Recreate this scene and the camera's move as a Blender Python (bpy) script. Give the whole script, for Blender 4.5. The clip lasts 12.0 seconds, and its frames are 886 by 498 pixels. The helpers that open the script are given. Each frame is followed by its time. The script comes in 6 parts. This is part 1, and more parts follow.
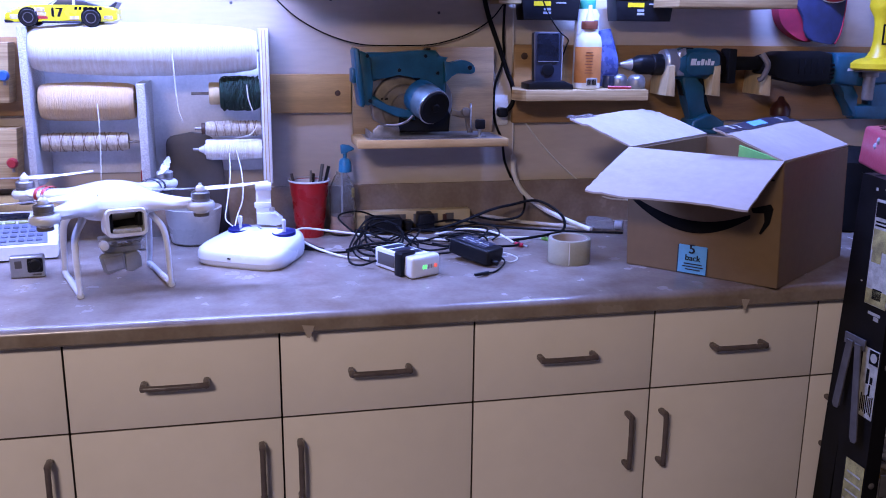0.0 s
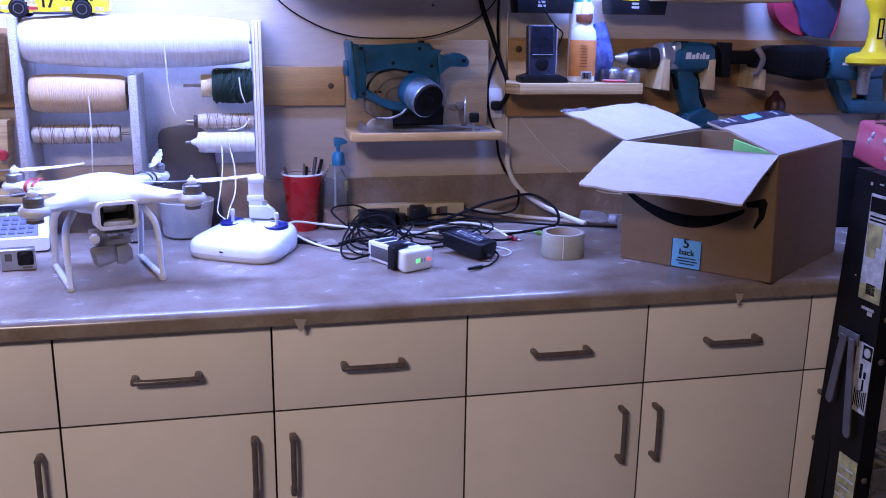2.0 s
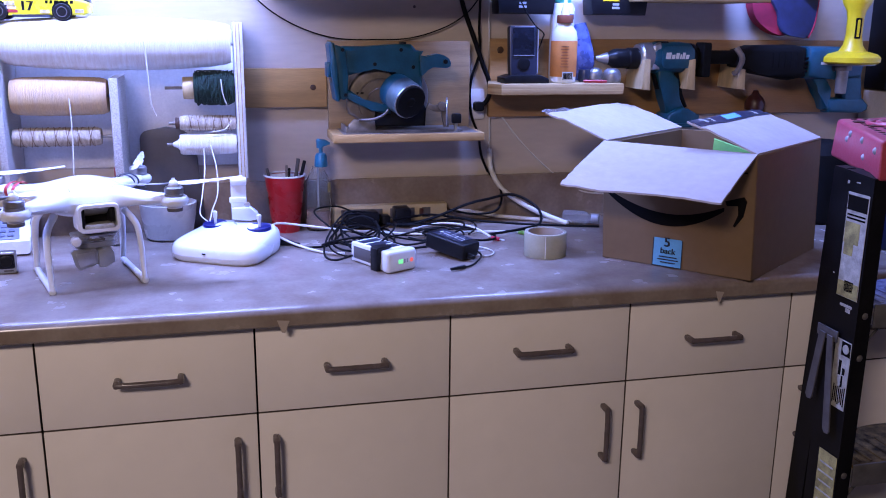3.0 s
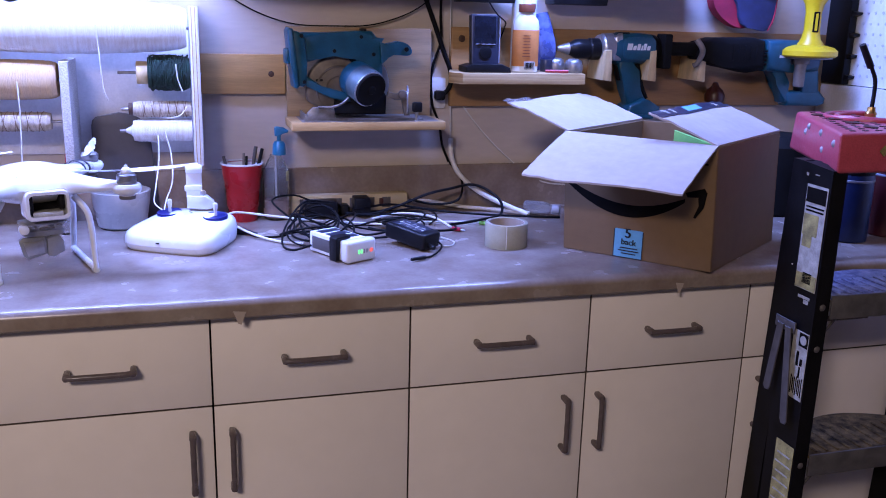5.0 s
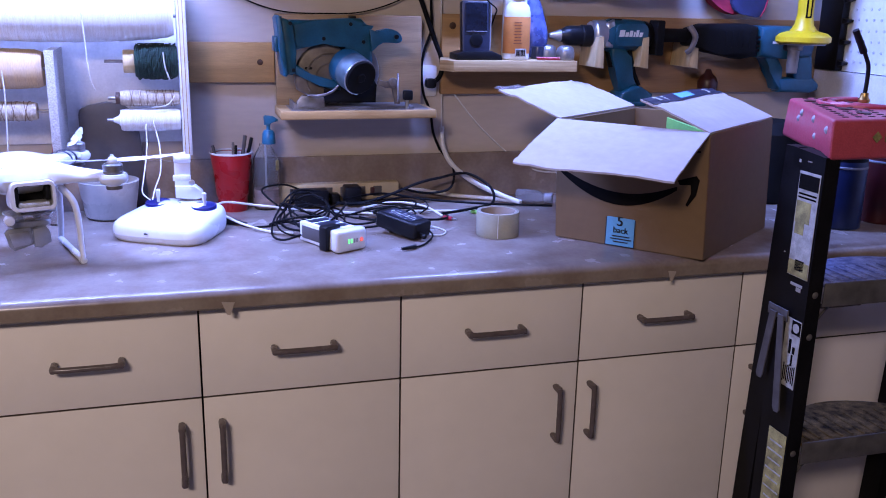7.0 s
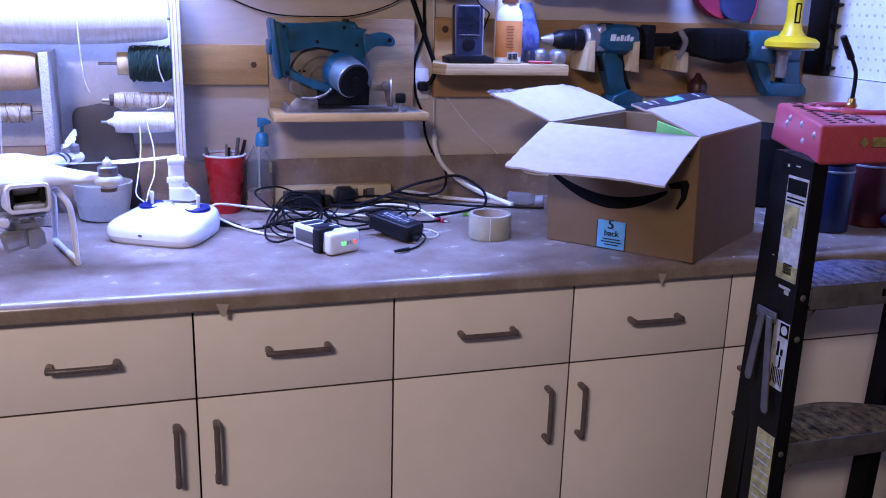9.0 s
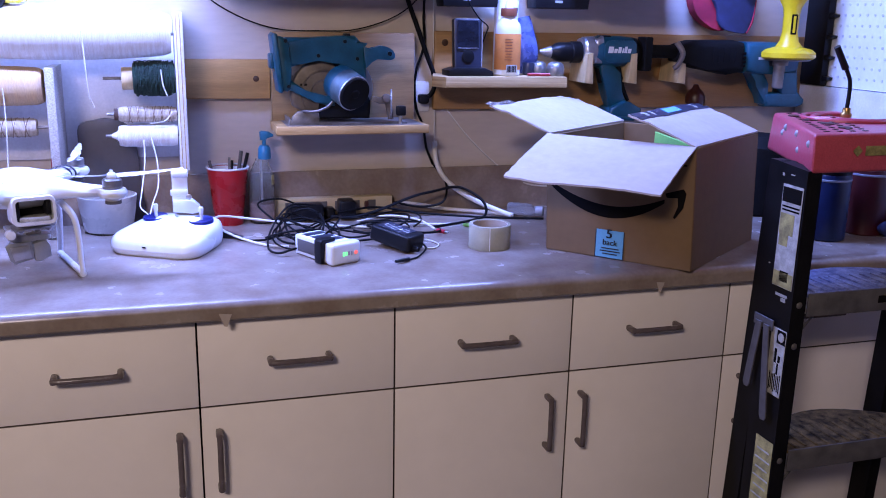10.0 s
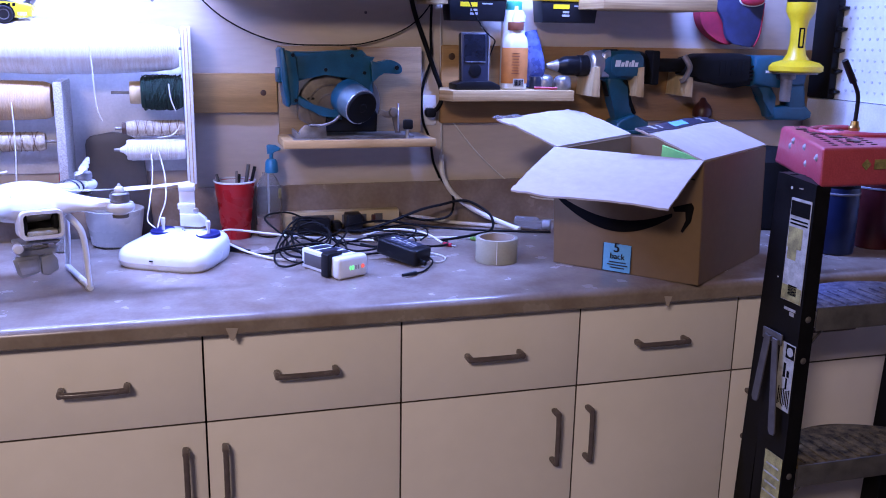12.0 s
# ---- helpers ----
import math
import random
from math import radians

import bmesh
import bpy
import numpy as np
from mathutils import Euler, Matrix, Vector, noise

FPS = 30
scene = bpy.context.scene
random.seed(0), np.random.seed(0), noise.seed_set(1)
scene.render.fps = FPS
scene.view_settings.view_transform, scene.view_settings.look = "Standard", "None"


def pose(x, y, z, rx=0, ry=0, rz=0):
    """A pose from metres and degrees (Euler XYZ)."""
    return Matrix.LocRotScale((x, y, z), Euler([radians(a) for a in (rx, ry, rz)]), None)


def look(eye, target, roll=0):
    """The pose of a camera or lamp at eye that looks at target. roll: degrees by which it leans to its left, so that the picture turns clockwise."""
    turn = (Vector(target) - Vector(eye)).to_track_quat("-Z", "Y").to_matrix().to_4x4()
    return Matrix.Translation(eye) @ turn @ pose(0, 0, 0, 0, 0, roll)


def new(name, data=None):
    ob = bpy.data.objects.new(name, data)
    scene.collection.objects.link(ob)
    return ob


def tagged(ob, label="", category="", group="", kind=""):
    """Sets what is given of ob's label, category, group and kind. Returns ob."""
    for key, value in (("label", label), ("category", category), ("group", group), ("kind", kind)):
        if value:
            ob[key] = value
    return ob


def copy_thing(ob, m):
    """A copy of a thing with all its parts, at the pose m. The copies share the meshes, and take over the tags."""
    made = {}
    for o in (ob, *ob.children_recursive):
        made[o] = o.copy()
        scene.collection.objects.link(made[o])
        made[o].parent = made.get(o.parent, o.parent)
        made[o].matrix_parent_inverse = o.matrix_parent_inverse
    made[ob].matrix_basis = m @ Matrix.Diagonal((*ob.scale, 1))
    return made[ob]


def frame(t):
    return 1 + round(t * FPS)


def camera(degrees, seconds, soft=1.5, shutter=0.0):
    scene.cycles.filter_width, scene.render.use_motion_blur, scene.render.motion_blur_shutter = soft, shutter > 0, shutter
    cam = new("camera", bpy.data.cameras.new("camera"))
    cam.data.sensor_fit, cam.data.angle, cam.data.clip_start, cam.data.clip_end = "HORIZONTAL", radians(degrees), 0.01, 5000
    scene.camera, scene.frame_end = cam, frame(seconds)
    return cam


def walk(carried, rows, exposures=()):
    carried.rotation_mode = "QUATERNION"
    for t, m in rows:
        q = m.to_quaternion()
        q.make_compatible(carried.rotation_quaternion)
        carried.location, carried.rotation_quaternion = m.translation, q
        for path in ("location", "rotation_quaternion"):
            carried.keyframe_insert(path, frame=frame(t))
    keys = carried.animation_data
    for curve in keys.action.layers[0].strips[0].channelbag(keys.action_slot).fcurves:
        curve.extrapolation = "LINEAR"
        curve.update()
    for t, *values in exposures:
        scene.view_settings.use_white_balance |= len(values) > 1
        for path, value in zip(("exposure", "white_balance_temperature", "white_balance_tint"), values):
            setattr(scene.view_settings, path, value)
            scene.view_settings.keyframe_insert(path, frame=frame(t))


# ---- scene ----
cam = camera(52.3, 12.0, 1.0)
PATH = [
    (0, (-0.043, -1.464, 1.37), (0.376, 0.432, 0.891), 0.6),
    (0.5, (-0.043, -1.461, 1.368), (0.376, 0.434, 0.887), 0.8),
    (1, (-0.045, -1.46, 1.368), (0.378, 0.434, 0.884), 0.8),
    (1.5, (-0.042, -1.458, 1.37), (0.381, 0.434, 0.88), 0.8),
    (2, (-0.038, -1.458, 1.367), (0.391, 0.433, 0.876), 0.8),
    (2.5, (-0.035, -1.462, 1.369), (0.405, 0.425, 0.875), 0.7),
    (3, (-0.033, -1.465, 1.368), (0.426, 0.419, 0.879), 0.6),
    (5, (-0.03, -1.446, 1.362), (0.515, 0.41, 0.855), 1.5),
    (5.5, (-0.034, -1.441, 1.363), (0.511, 0.413, 0.848), 1.7),
    (6, (-0.028, -1.437, 1.359), (0.512, 0.417, 0.84), 1.5),
    (6.5, (-0.025, -1.436, 1.358), (0.516, 0.417, 0.833), 1.3),
    (7, (-0.018, -1.437, 1.359), (0.535, 0.41, 0.829), 1.3),
    (7.5, (-0.02, -1.437, 1.359), (0.556, 0.403, 0.826), 1.5),
    (9.5, (-0.028, -1.457, 1.368), (0.547, 0.385, 0.843), 1.6),
    (10, (-0.025, -1.469, 1.366), (0.542, 0.382, 0.865), 1.2),
    (10.5, (-0.024, -1.474, 1.369), (0.536, 0.383, 0.882), 1.0),
    (11, (-0.016, -1.475, 1.368), (0.536, 0.388, 0.893), 0.7),
    (11.5, (-0.02, -1.469, 1.367), (0.532, 0.395, 0.895), 0.8),
    (12, (-0.024, -1.466, 1.367), (0.53, 0.397, 0.893), 1.1),
]
walk(cam, [(t, look(eye, target, roll)) for t, eye, target, roll in PATH], [(0, 0.0), (3, 0.05), (5, 0.14), (7.5, 0.2), (9.5, 0.25), (12, 0.2)])

# ---------------------------------------------------------------- light
world = bpy.data.worlds.new("world")
scene.world = world
world.use_nodes = True
world.node_tree.nodes["Background"].inputs[0].default_value = (0.55, 0.6, 0.75, 1)
world.node_tree.nodes["Background"].inputs[1].default_value = 0.01


def area(name, m, sx, sy, watts, colour):
    la = bpy.data.lights.new(name, "AREA")
    la.shape, la.size, la.size_y, la.energy, la.color = "RECTANGLE", sx, sy, watts, colour
    ob = new(name, la)
    ob.matrix_basis = m
    return ob


# tube lights over the bench, a second fixture further along, and the room's own ceiling light
area("bench_tube_light", pose(-0.40, 0.21, 1.80, 8, 0, 0), 1.1, 0.05, 42, (0.25, 0.345, 1.0))
# unseen extra tube near the wall, added to brighten the wall's middle
area("bench_tube_light", pose(-0.38, 0.50, 1.78, 0, 0, 0), 1.0, 0.04, 14, (0.25, 0.345, 1.0))
area("bench_tube_light", pose(0.84, 0.30, 1.84, 14, 0, 0), 0.6, 0.06, 29, (0.20, 0.31, 1.0))
area("room_ceiling_light", pose(-1.0, -2.45, 2.35, 42, 0, -17), 0.6, 0.3, 38, (1.0, 0.82, 0.78))

# ---------------------------------------------------------------- materials


def mat(name, colour, rough=0.5, metal=0.0, vary=0.12, scale=30.0, fine=0.05, bump=0.0, bscale=200.0,
        tint=None, stretch=(1, 1, 1), random_value=0.0, spec=0.5, coat=0.0):
    m = bpy.data.materials.new(name)
    m.use_nodes = True
    nt = m.node_tree
    b = nt.nodes["Principled BSDF"]
    b.inputs["Roughness"].default_value = rough
    b.inputs["Metallic"].default_value = metal
    b.inputs["Specular IOR Level"].default_value = spec
    b.inputs["Coat Weight"].default_value = coat
    tc = nt.nodes.new("ShaderNodeTexCoord")
    mp = nt.nodes.new("ShaderNodeMapping")
    mp.inputs["Scale"].default_value = stretch
    nt.links.new(tc.outputs["Object"], mp.inputs["Vector"])
    n1 = nt.nodes.new("ShaderNodeTexNoise")
    n1.inputs["Scale"].default_value, n1.inputs["Detail"].default_value = scale, 6
    n2 = nt.nodes.new("ShaderNodeTexNoise")
    n2.inputs["Scale"].default_value, n2.inputs["Detail"].default_value = scale * 9, 3
    nt.links.new(mp.outputs[0], n1.inputs["Vector"])
    nt.links.new(mp.outputs[0], n2.inputs["Vector"])
    ramp = nt.nodes.new("ShaderNodeValToRGB")
    e = ramp.color_ramp.elements
    dark = tint or tuple(c * (1 - vary * 2.2) for c in colour)
    e[0].position, e[1].position = 0.30, 0.68
    e[0].color, e[1].color = (*dark, 1), (*colour, 1)
    nt.links.new(n1.outputs["Fac"], ramp.inputs[0])
    mul = nt.nodes.new("ShaderNodeMixRGB")
    mul.blend_type = "MULTIPLY"
    mul.inputs[0].default_value = 1
    r2 = nt.nodes.new("ShaderNodeMapRange")
    r2.inputs[3].default_value, r2.inputs[4].default_value = 1 - fine * 3, 1 + fine
    nt.links.new(n2.outputs["Fac"], r2.inputs[0])
    nt.links.new(ramp.outputs[0], mul.inputs[1])
    nt.links.new(r2.outputs[0], mul.inputs[2])
    out = mul.outputs[0]
    if random_value:
        oi = nt.nodes.new("ShaderNodeObjectInfo")
        hs = nt.nodes.new("ShaderNodeHueSaturation")
        mr = nt.nodes.new("ShaderNodeMapRange")
        mr.inputs[3].default_value, mr.inputs[4].default_value = 1 - random_value, 1 + random_value
        nt.links.new(oi.outputs["Random"], mr.inputs[0])
        nt.links.new(mr.outputs[0], hs.inputs["Value"])
        nt.links.new(out, hs.inputs["Color"])
        out = hs.outputs[0]
    nt.links.new(out, b.inputs["Base Color"])
    rr = nt.nodes.new("ShaderNodeMapRange")
    rr.inputs[3].default_value, rr.inputs[4].default_value = max(0.02, rough - 0.12), min(1, rough + 0.12)
    nt.links.new(n1.outputs["Fac"], rr.inputs[0])
    nt.links.new(rr.outputs[0], b.inputs["Roughness"])
    if bump:
        n3 = nt.nodes.new("ShaderNodeTexNoise")
        n3.inputs["Scale"].default_value, n3.inputs["Detail"].default_value = bscale, 4
        nt.links.new(mp.outputs[0], n3.inputs["Vector"])
        bp = nt.nodes.new("ShaderNodeBump")
        bp.inputs["Strength"].default_value, bp.inputs["Distance"].default_value = bump, 0.002
        nt.links.new(n3.outputs["Fac"], bp.inputs["Height"])
        nt.links.new(bp.outputs[0], b.inputs["Normal"])
    return m


def clear(name, colour, rough=0.1, weight=0.85):
    m = mat(name, colour, rough, vary=0.05)
    b = m.node_tree.nodes["Principled BSDF"]
    b.inputs["Transmission Weight"].default_value = weight
    b.inputs["IOR"].default_value = 1.12
    return m


def glow(name, colour, strength):
    m = bpy.data.materials.new(name)
    m.use_nodes = True
    b = m.node_tree.nodes["Principled BSDF"]
    b.inputs["Base Color"].default_value = (*colour, 1)
    b.inputs["Emission Color"].default_value = (*colour, 1)
    b.inputs["Emission Strength"].default_value = strength
    return m


PLY = mat("pale_plywood", (0.58, 0.50, 0.43), 0.6, vary=0.05, scale=2.5, fine=0.05, bump=0.12, stretch=(1, 1, 4))
PINE = mat("pine_board", (0.52, 0.31, 0.12), 0.5, vary=0.14, scale=6, fine=0.08, bump=0.2, bscale=90, stretch=(0.8, 6, 9))
OAKY = mat("golden_board", (0.40, 0.215, 0.075), 0.5, vary=0.16, scale=5, fine=0.08, bump=0.2, bscale=90, stretch=(0.8, 6, 9))
PLYEDGE = mat("plywood_edge", (0.60, 0.42, 0.20), 0.6, vary=0.14, scale=8, fine=0.1, bump=0.2, stretch=(0.6, 0.6, 26), tint=(0.36, 0.22, 0.09))
CHIP = mat("particle_board", (0.72, 0.69, 0.66), 0.7, vary=0.2, scale=380, fine=0.2, bump=0.3, tint=(0.36, 0.31, 0.27))
WHITEWOOD = mat("white_painted_wood", (0.78, 0.76, 0.75), 0.5, vary=0.08, scale=20, fine=0.06, bump=0.1)
LAM = mat("brown_stone_laminate", (0.300, 0.246, 0.208), 0.24, vary=0.16, scale=15, fine=0.08, bump=0.03, tint=(0.212, 0.156, 0.122))
CREAM = mat("cream_cabinet_melamine", (0.84, 0.765, 0.70), 0.42, vary=0.03, scale=2.5, fine=0.02, bump=0.04, bscale=300)
DARKGAP = mat("cabinet_recess_shade", (0.035, 0.028, 0.025), 0.8)
PULL = mat("brown_grey_pull", (0.135, 0.105, 0.105), 0.25, vary=0.12, scale=40)
WHITEP = mat("white_gloss_plastic", (0.72, 0.72, 0.735), 0.25, vary=0.02, scale=15, fine=0.02, coat=0.2)
WHITEM = mat("white_matt_plastic", (0.74, 0.74, 0.76), 0.5, vary=0.04, scale=20)
GREYP = mat("grey_plastic", (0.34, 0.34, 0.37), 0.45, vary=0.08)
DARKGREY = mat("dark_grey_plastic", (0.10, 0.09, 0.09), 0.55, vary=0.1, scale=12)
MATT = mat("matt_black_rubber", (0.009, 0.009, 0.010), 0.7, vary=0.15, spec=0.10)
BLACK = mat("black_plastic", (0.009, 0.009, 0.011), 0.4, vary=0.15, spec=0.20)
CABLE = mat("black_cable_rubber", (0.005, 0.005, 0.006), 0.5, vary=0.1, spec=0.10)
WCABLE = mat("white_cable", (0.72, 0.70, 0.66), 0.45, vary=0.05)
METAL = mat("brushed_aluminium", (0.60, 0.60, 0.62), 0.34, 0.9, vary=0.08, scale=60)
STEEL = mat("dull_steel", (0.36, 0.34, 0.33), 0.42, 0.75, vary=0.2, scale=50)
TEAL = mat("teal_tool_plastic", (0.008, 0.090, 0.150), 0.40, vary=0.16, scale=30, fine=0.08)
NOSE = mat("dull_grey_step_front", (0.13, 0.12, 0.12), 0.6, 0.3, vary=0.2, scale=40)
DIRTY = mat("dusty_metal_guard", (0.26, 0.22, 0.19), 0.5, 0.4, vary=0.25, scale=30)
RED = mat("red_cup_plastic", (0.50, 0.012, 0.018), 0.28, vary=0.05)
REDPAINT = mat("red_paint", (0.45, 0.03, 0.04), 0.4)
LADRED = mat("worn_red_plastic", (0.50, 0.075, 0.11), 0.36, vary=0.14, scale=45, fine=0.14, bump=0.25, tint=(0.44, 0.06, 0.09))
LADBLACK = mat("black_fibreglass", (0.008, 0.007, 0.008), 0.5, vary=0.3, scale=25, fine=0.2, spec=0.14)
PAPER = mat("worn_paper_label", (0.55, 0.53, 0.47), 0.7, vary=0.2, scale=60, fine=0.15)
YPAPER = mat("worn_yellow_label", (0.52, 0.44, 0.16), 0.7, vary=0.3, scale=50, fine=0.2)
INK = mat("black_ink", (0.007, 0.006, 0.006), 0.8, spec=0.06)
TWINEW = mat("white_twine", (0.74, 0.73, 0.72), 0.8, vary=0.07, scale=22, fine=0.10, bump=0.5, bscale=60, stretch=(9, 1, 1), tint=(0.64, 0.58, 0.52))
TWINET = mat("tan_twine", (0.60, 0.40, 0.20), 0.8, vary=0.12, scale=12, fine=0.12, bump=0.5, bscale=60, stretch=(8, 1, 1), tint=(0.54, 0.38, 0.23))
JUTE = mat("jute_twine", (0.66, 0.55, 0.42), 0.9, vary=0.2, scale=60, fine=0.2, bump=0.9, bscale=120, stretch=(3, 1, 1))
FIBRE = mat("dark_crossed_fibre", (0.20, 0.13, 0.08), 0.9)
GREEN = mat("dark_green_twine", (0.012, 0.045, 0.030), 0.9, vary=0.25, scale=80, fine=0.2, bump=1.0, bscale=200)
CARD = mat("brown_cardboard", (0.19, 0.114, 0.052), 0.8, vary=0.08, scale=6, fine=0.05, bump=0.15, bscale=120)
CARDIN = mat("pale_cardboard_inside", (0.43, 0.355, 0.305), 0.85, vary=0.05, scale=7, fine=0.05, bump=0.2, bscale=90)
SKY = mat("light_blue_label", (0.14, 0.40, 0.62), 0.5, vary=0.06)
NAVY = mat("navy_cloth", (0.025, 0.032, 0.10), 0.9, vary=0.15, scale=50, bump=0.5, bscale=500)
REDCLOTH = mat("red_cloth", (0.42, 0.02, 0.05), 0.9, vary=0.1, scale=50, bump=0.5, bscale=500)
YELLOW = mat("yellow_tool_plastic", (0.80, 0.56, 0.015), 0.38, vary=0.05)
CARYELLOW = mat("yellow_car_paint", (0.82, 0.70, 0.03), 0.25, vary=0.03, coat=0.4)
ORANGE = mat("orange_label", (0.62, 0.22, 0.05), 0.6, vary=0.1, scale=40)
BROWNP = mat("brown_cap_plastic", (0.24, 0.07, 0.035), 0.45)
BLUEP = mat("blue_plastic", (0.03, 0.13, 0.42), 0.4, vary=0.1)
PUMPB = mat("pump_blue_plastic", (0.02, 0.17, 0.31), 0.35)
CANBLUE = mat("blue_can_paint", (0.006, 0.017, 0.070), 0.4, vary=0.12)
CANRED = mat("red_can_paint", (0.085, 0.007, 0.010), 0.4, vary=0.12)
BEIGE = mat("beige_strip_plastic", (0.60, 0.49, 0.30), 0.45, vary=0.06)
NAVYP = mat("dark_navy_plastic", (0.022, 0.026, 0.045), 0.35, vary=0.1)
SCREEN = mat("dark_glass_screen", (0.012, 0.014, 0.022), 0.12)
TAPE = clear("clear_tape_roll", (0.76, 0.73, 0.58), 0.22, 0.55)
GLASS = clear("clear_bottle_plastic", (0.95, 0.97, 0.98), 0.05, 0.97)
LIQ = mat("pinkish_liquid_soap", (0.60, 0.40, 0.33), 0.25)
FILM = clear("clear_crumpled_film", (0.92, 0.93, 0.95), 0.12, 0.92)
GREENP = mat("green_paper", (0.20, 0.47, 0.10), 0.7)
PEG = mat("white_pegboard", (0.84, 0.86, 0.87), 0.5, vary=0.04, scale=8)
HOLE = mat("peg_hole_shade", (0.72, 0.74, 0.77), 0.8)
WALLP = mat("painted_wall", (0.20, 0.18, 0.17), 0.8, vary=0.05, scale=4, bump=0.1)
FLOORM = mat("concrete_floor", (0.14, 0.13, 0.125), 0.7, vary=0.15, scale=5, bump=0.2)
TREAD = mat("dirty_step_tread", (0.24, 0.165, 0.075), 0.9, vary=0.35, scale=55, fine=0.3, tint=(0.02, 0.016, 0.012), spec=0.1)
BLUESTEP = mat("paint_spotted_blue_step", (0.34, 0.36, 0.52), 0.6, vary=0.3, scale=60, fine=0.25, tint=(0.025, 0.035, 0.15))
BRASS = mat("brass", (0.60, 0.36, 0.12), 0.3, 0.9)
LEDG = glow("green_led", (0.15, 1.0, 0.25), 1.3)
LEDR = glow("red_led", (1.0, 0.15, 0.12), 0.6)
WOODPEG = mat("pale_wooden_peg", (0.68, 0.51, 0.27), 0.6, vary=0.12, scale=14, stretch=(6, 6, 1))
KNOT = mat("dark_wood_knot", (0.07, 0.03, 0.015), 0.6)
CORK = mat("red_brown_knob", (0.06, 0.014, 0.010), 0.4)
GIMBAL = mat("grey_anodised_metal", (0.42, 0.43, 0.46), 0.38, 0.7, vary=0.1)
POTM = mat("white_glazed_pot", (0.54, 0.51, 0.47), 0.3, vary=0.05, scale=12)
KEYG = mat("grey_keys", (0.13, 0.145, 0.22), 0.5)
OLIVE = mat("olive_keys", (0.42, 0.46, 0.16), 0.5)
# painted shade for the gaps between drawer and door fronts
GAPEDGE = mat("gap_shade_edge", (0.13, 0.095, 0.08), 0.7)
GATE = mat("deep_blue_plastic", (0.010, 0.016, 0.14), 0.35)
WORN = mat("worn_shell_metal", (0.10, 0.15, 0.17), 0.5, 0.25, vary=0.3, scale=30)
KEYBED = mat("blue_grey_key_bed", (0.17, 0.18, 0.24), 0.5, vary=0.06)
STAINED = mat("stained_pine_board", (0.42, 0.27, 0.13), 0.55, vary=0.2, scale=5, fine=0.1, bump=0.2, bscale=90, stretch=(0.8, 6, 9))
DECAL = mat("pale_sponsor_print", (0.70, 0.55, 0.50), 0.5, vary=0.3, scale=120)

# ---------------------------------------------------------------- mesh building


def place(bm, verts, m):
    if m is not None:
        bmesh.ops.transform(bm, matrix=m, verts=verts)


def at(x, y, z, rx=0, ry=0, rz=0):
    return pose(x, y, z, rx, ry, rz)


def box(bm, sx, sy, sz, m=None, bevel=0.0, seg=2):
    """A box centred on m, its edges rounded."""
    vs = bmesh.ops.create_cube(bm, size=1)["verts"]
    bmesh.ops.scale(bm, vec=(sx, sy, sz), verts=vs)
    if bevel:
        es = list({e for v in vs for e in v.link_edges})
        r = bmesh.ops.bevel(bm, geom=es + vs, offset=bevel, segments=seg, affect="EDGES", profile=0.5, clamp_overlap=True)
        vs = list({v for f in r["faces"] for v in f.verts} | {v for v in vs if v.is_valid})
    place(bm, vs, m)
    return bm


def span(bm, x0, x1, y0, y1, z0, z1, bevel=0.0, seg=2):
    return box(bm, x1 - x0, y1 - y0, z1 - z0, at((x0 + x1) / 2, (y0 + y1) / 2, (z0 + z1) / 2), bevel, seg)


def lathe(bm, profile, m=None, seg=28, squash=1.0):
    """A surface turned about z from (radius, height) pairs."""
    rings, vs = [], []
    for r, z in profile:
        if r < 1e-6:
            ring = [bm.verts.new((0, 0, z))]
        else:
            ring = [bm.verts.new((r * math.cos(a), squash * r * math.sin(a), z)) for a in (2 * math.pi * i / seg for i in range(seg))]
        rings.append(ring)
        vs += ring
    for p, q in zip(rings, rings[1:]):
        for i in range(seg):
            j = (i + 1) % seg
            if len(p) == 1 and len(q) == 1:
                continue
            if len(p) == 1:
                bm.faces.new((p[0], q[j], q[i]))
            elif len(q) == 1:
                bm.faces.new((p[i], p[j], q[0]))
            else:
                bm.faces.new((p[i], p[j], q[j], q[i]))
    place(bm, vs, m)
    return bm


def cyl(bm, r, h, m=None, seg=24, bevel=0.0, r2=None):
    """A solid cylinder or cone standing on m, its rims rounded."""
    r2 = r if r2 is None else r2
    c = bevel
    if c:
        prof = [(0, 0), (r - c, 0), (r - c * 0.3, c * 0.3), (r, c), (r2, h - c), (r2 - c * 0.3, h - c * 0.3), (r2 - c, h), (0, h)]
    else:
        prof = [(0, 0), (r, 0), (r2, h), (0, h)]
    return lathe(bm, prof, m, seg)


def prism(bm, outline, depth, m=None, bevel=0.0, seg=2):
    """An outline in x and z, pushed from y = 0 to y = depth, its rims rounded."""
    a = [bm.verts.new((x, 0, z)) for x, z in outline]
    b = [bm.verts.new((x, depth, z)) for x, z in outline]
    n = len(a)
    f1, f2 = bm.faces.new(a), bm.faces.new(b[::-1])
    for i in range(n):
        j = (i + 1) % n
        bm.faces.new((a[j], a[i], b[i], b[j]))
    vs = a + b
    if bevel:
        es = list(f1.edges) + list(f2.edges)
        r = bmesh.ops.bevel(bm, geom=es, offset=bevel, segments=seg, affect="EDGES", profile=0.5, clamp_overlap=True)
        vs = list({v for f in r["faces"] for v in f.verts} | {v for v in vs if v.is_valid})
    place(bm, vs, m)
    return bm


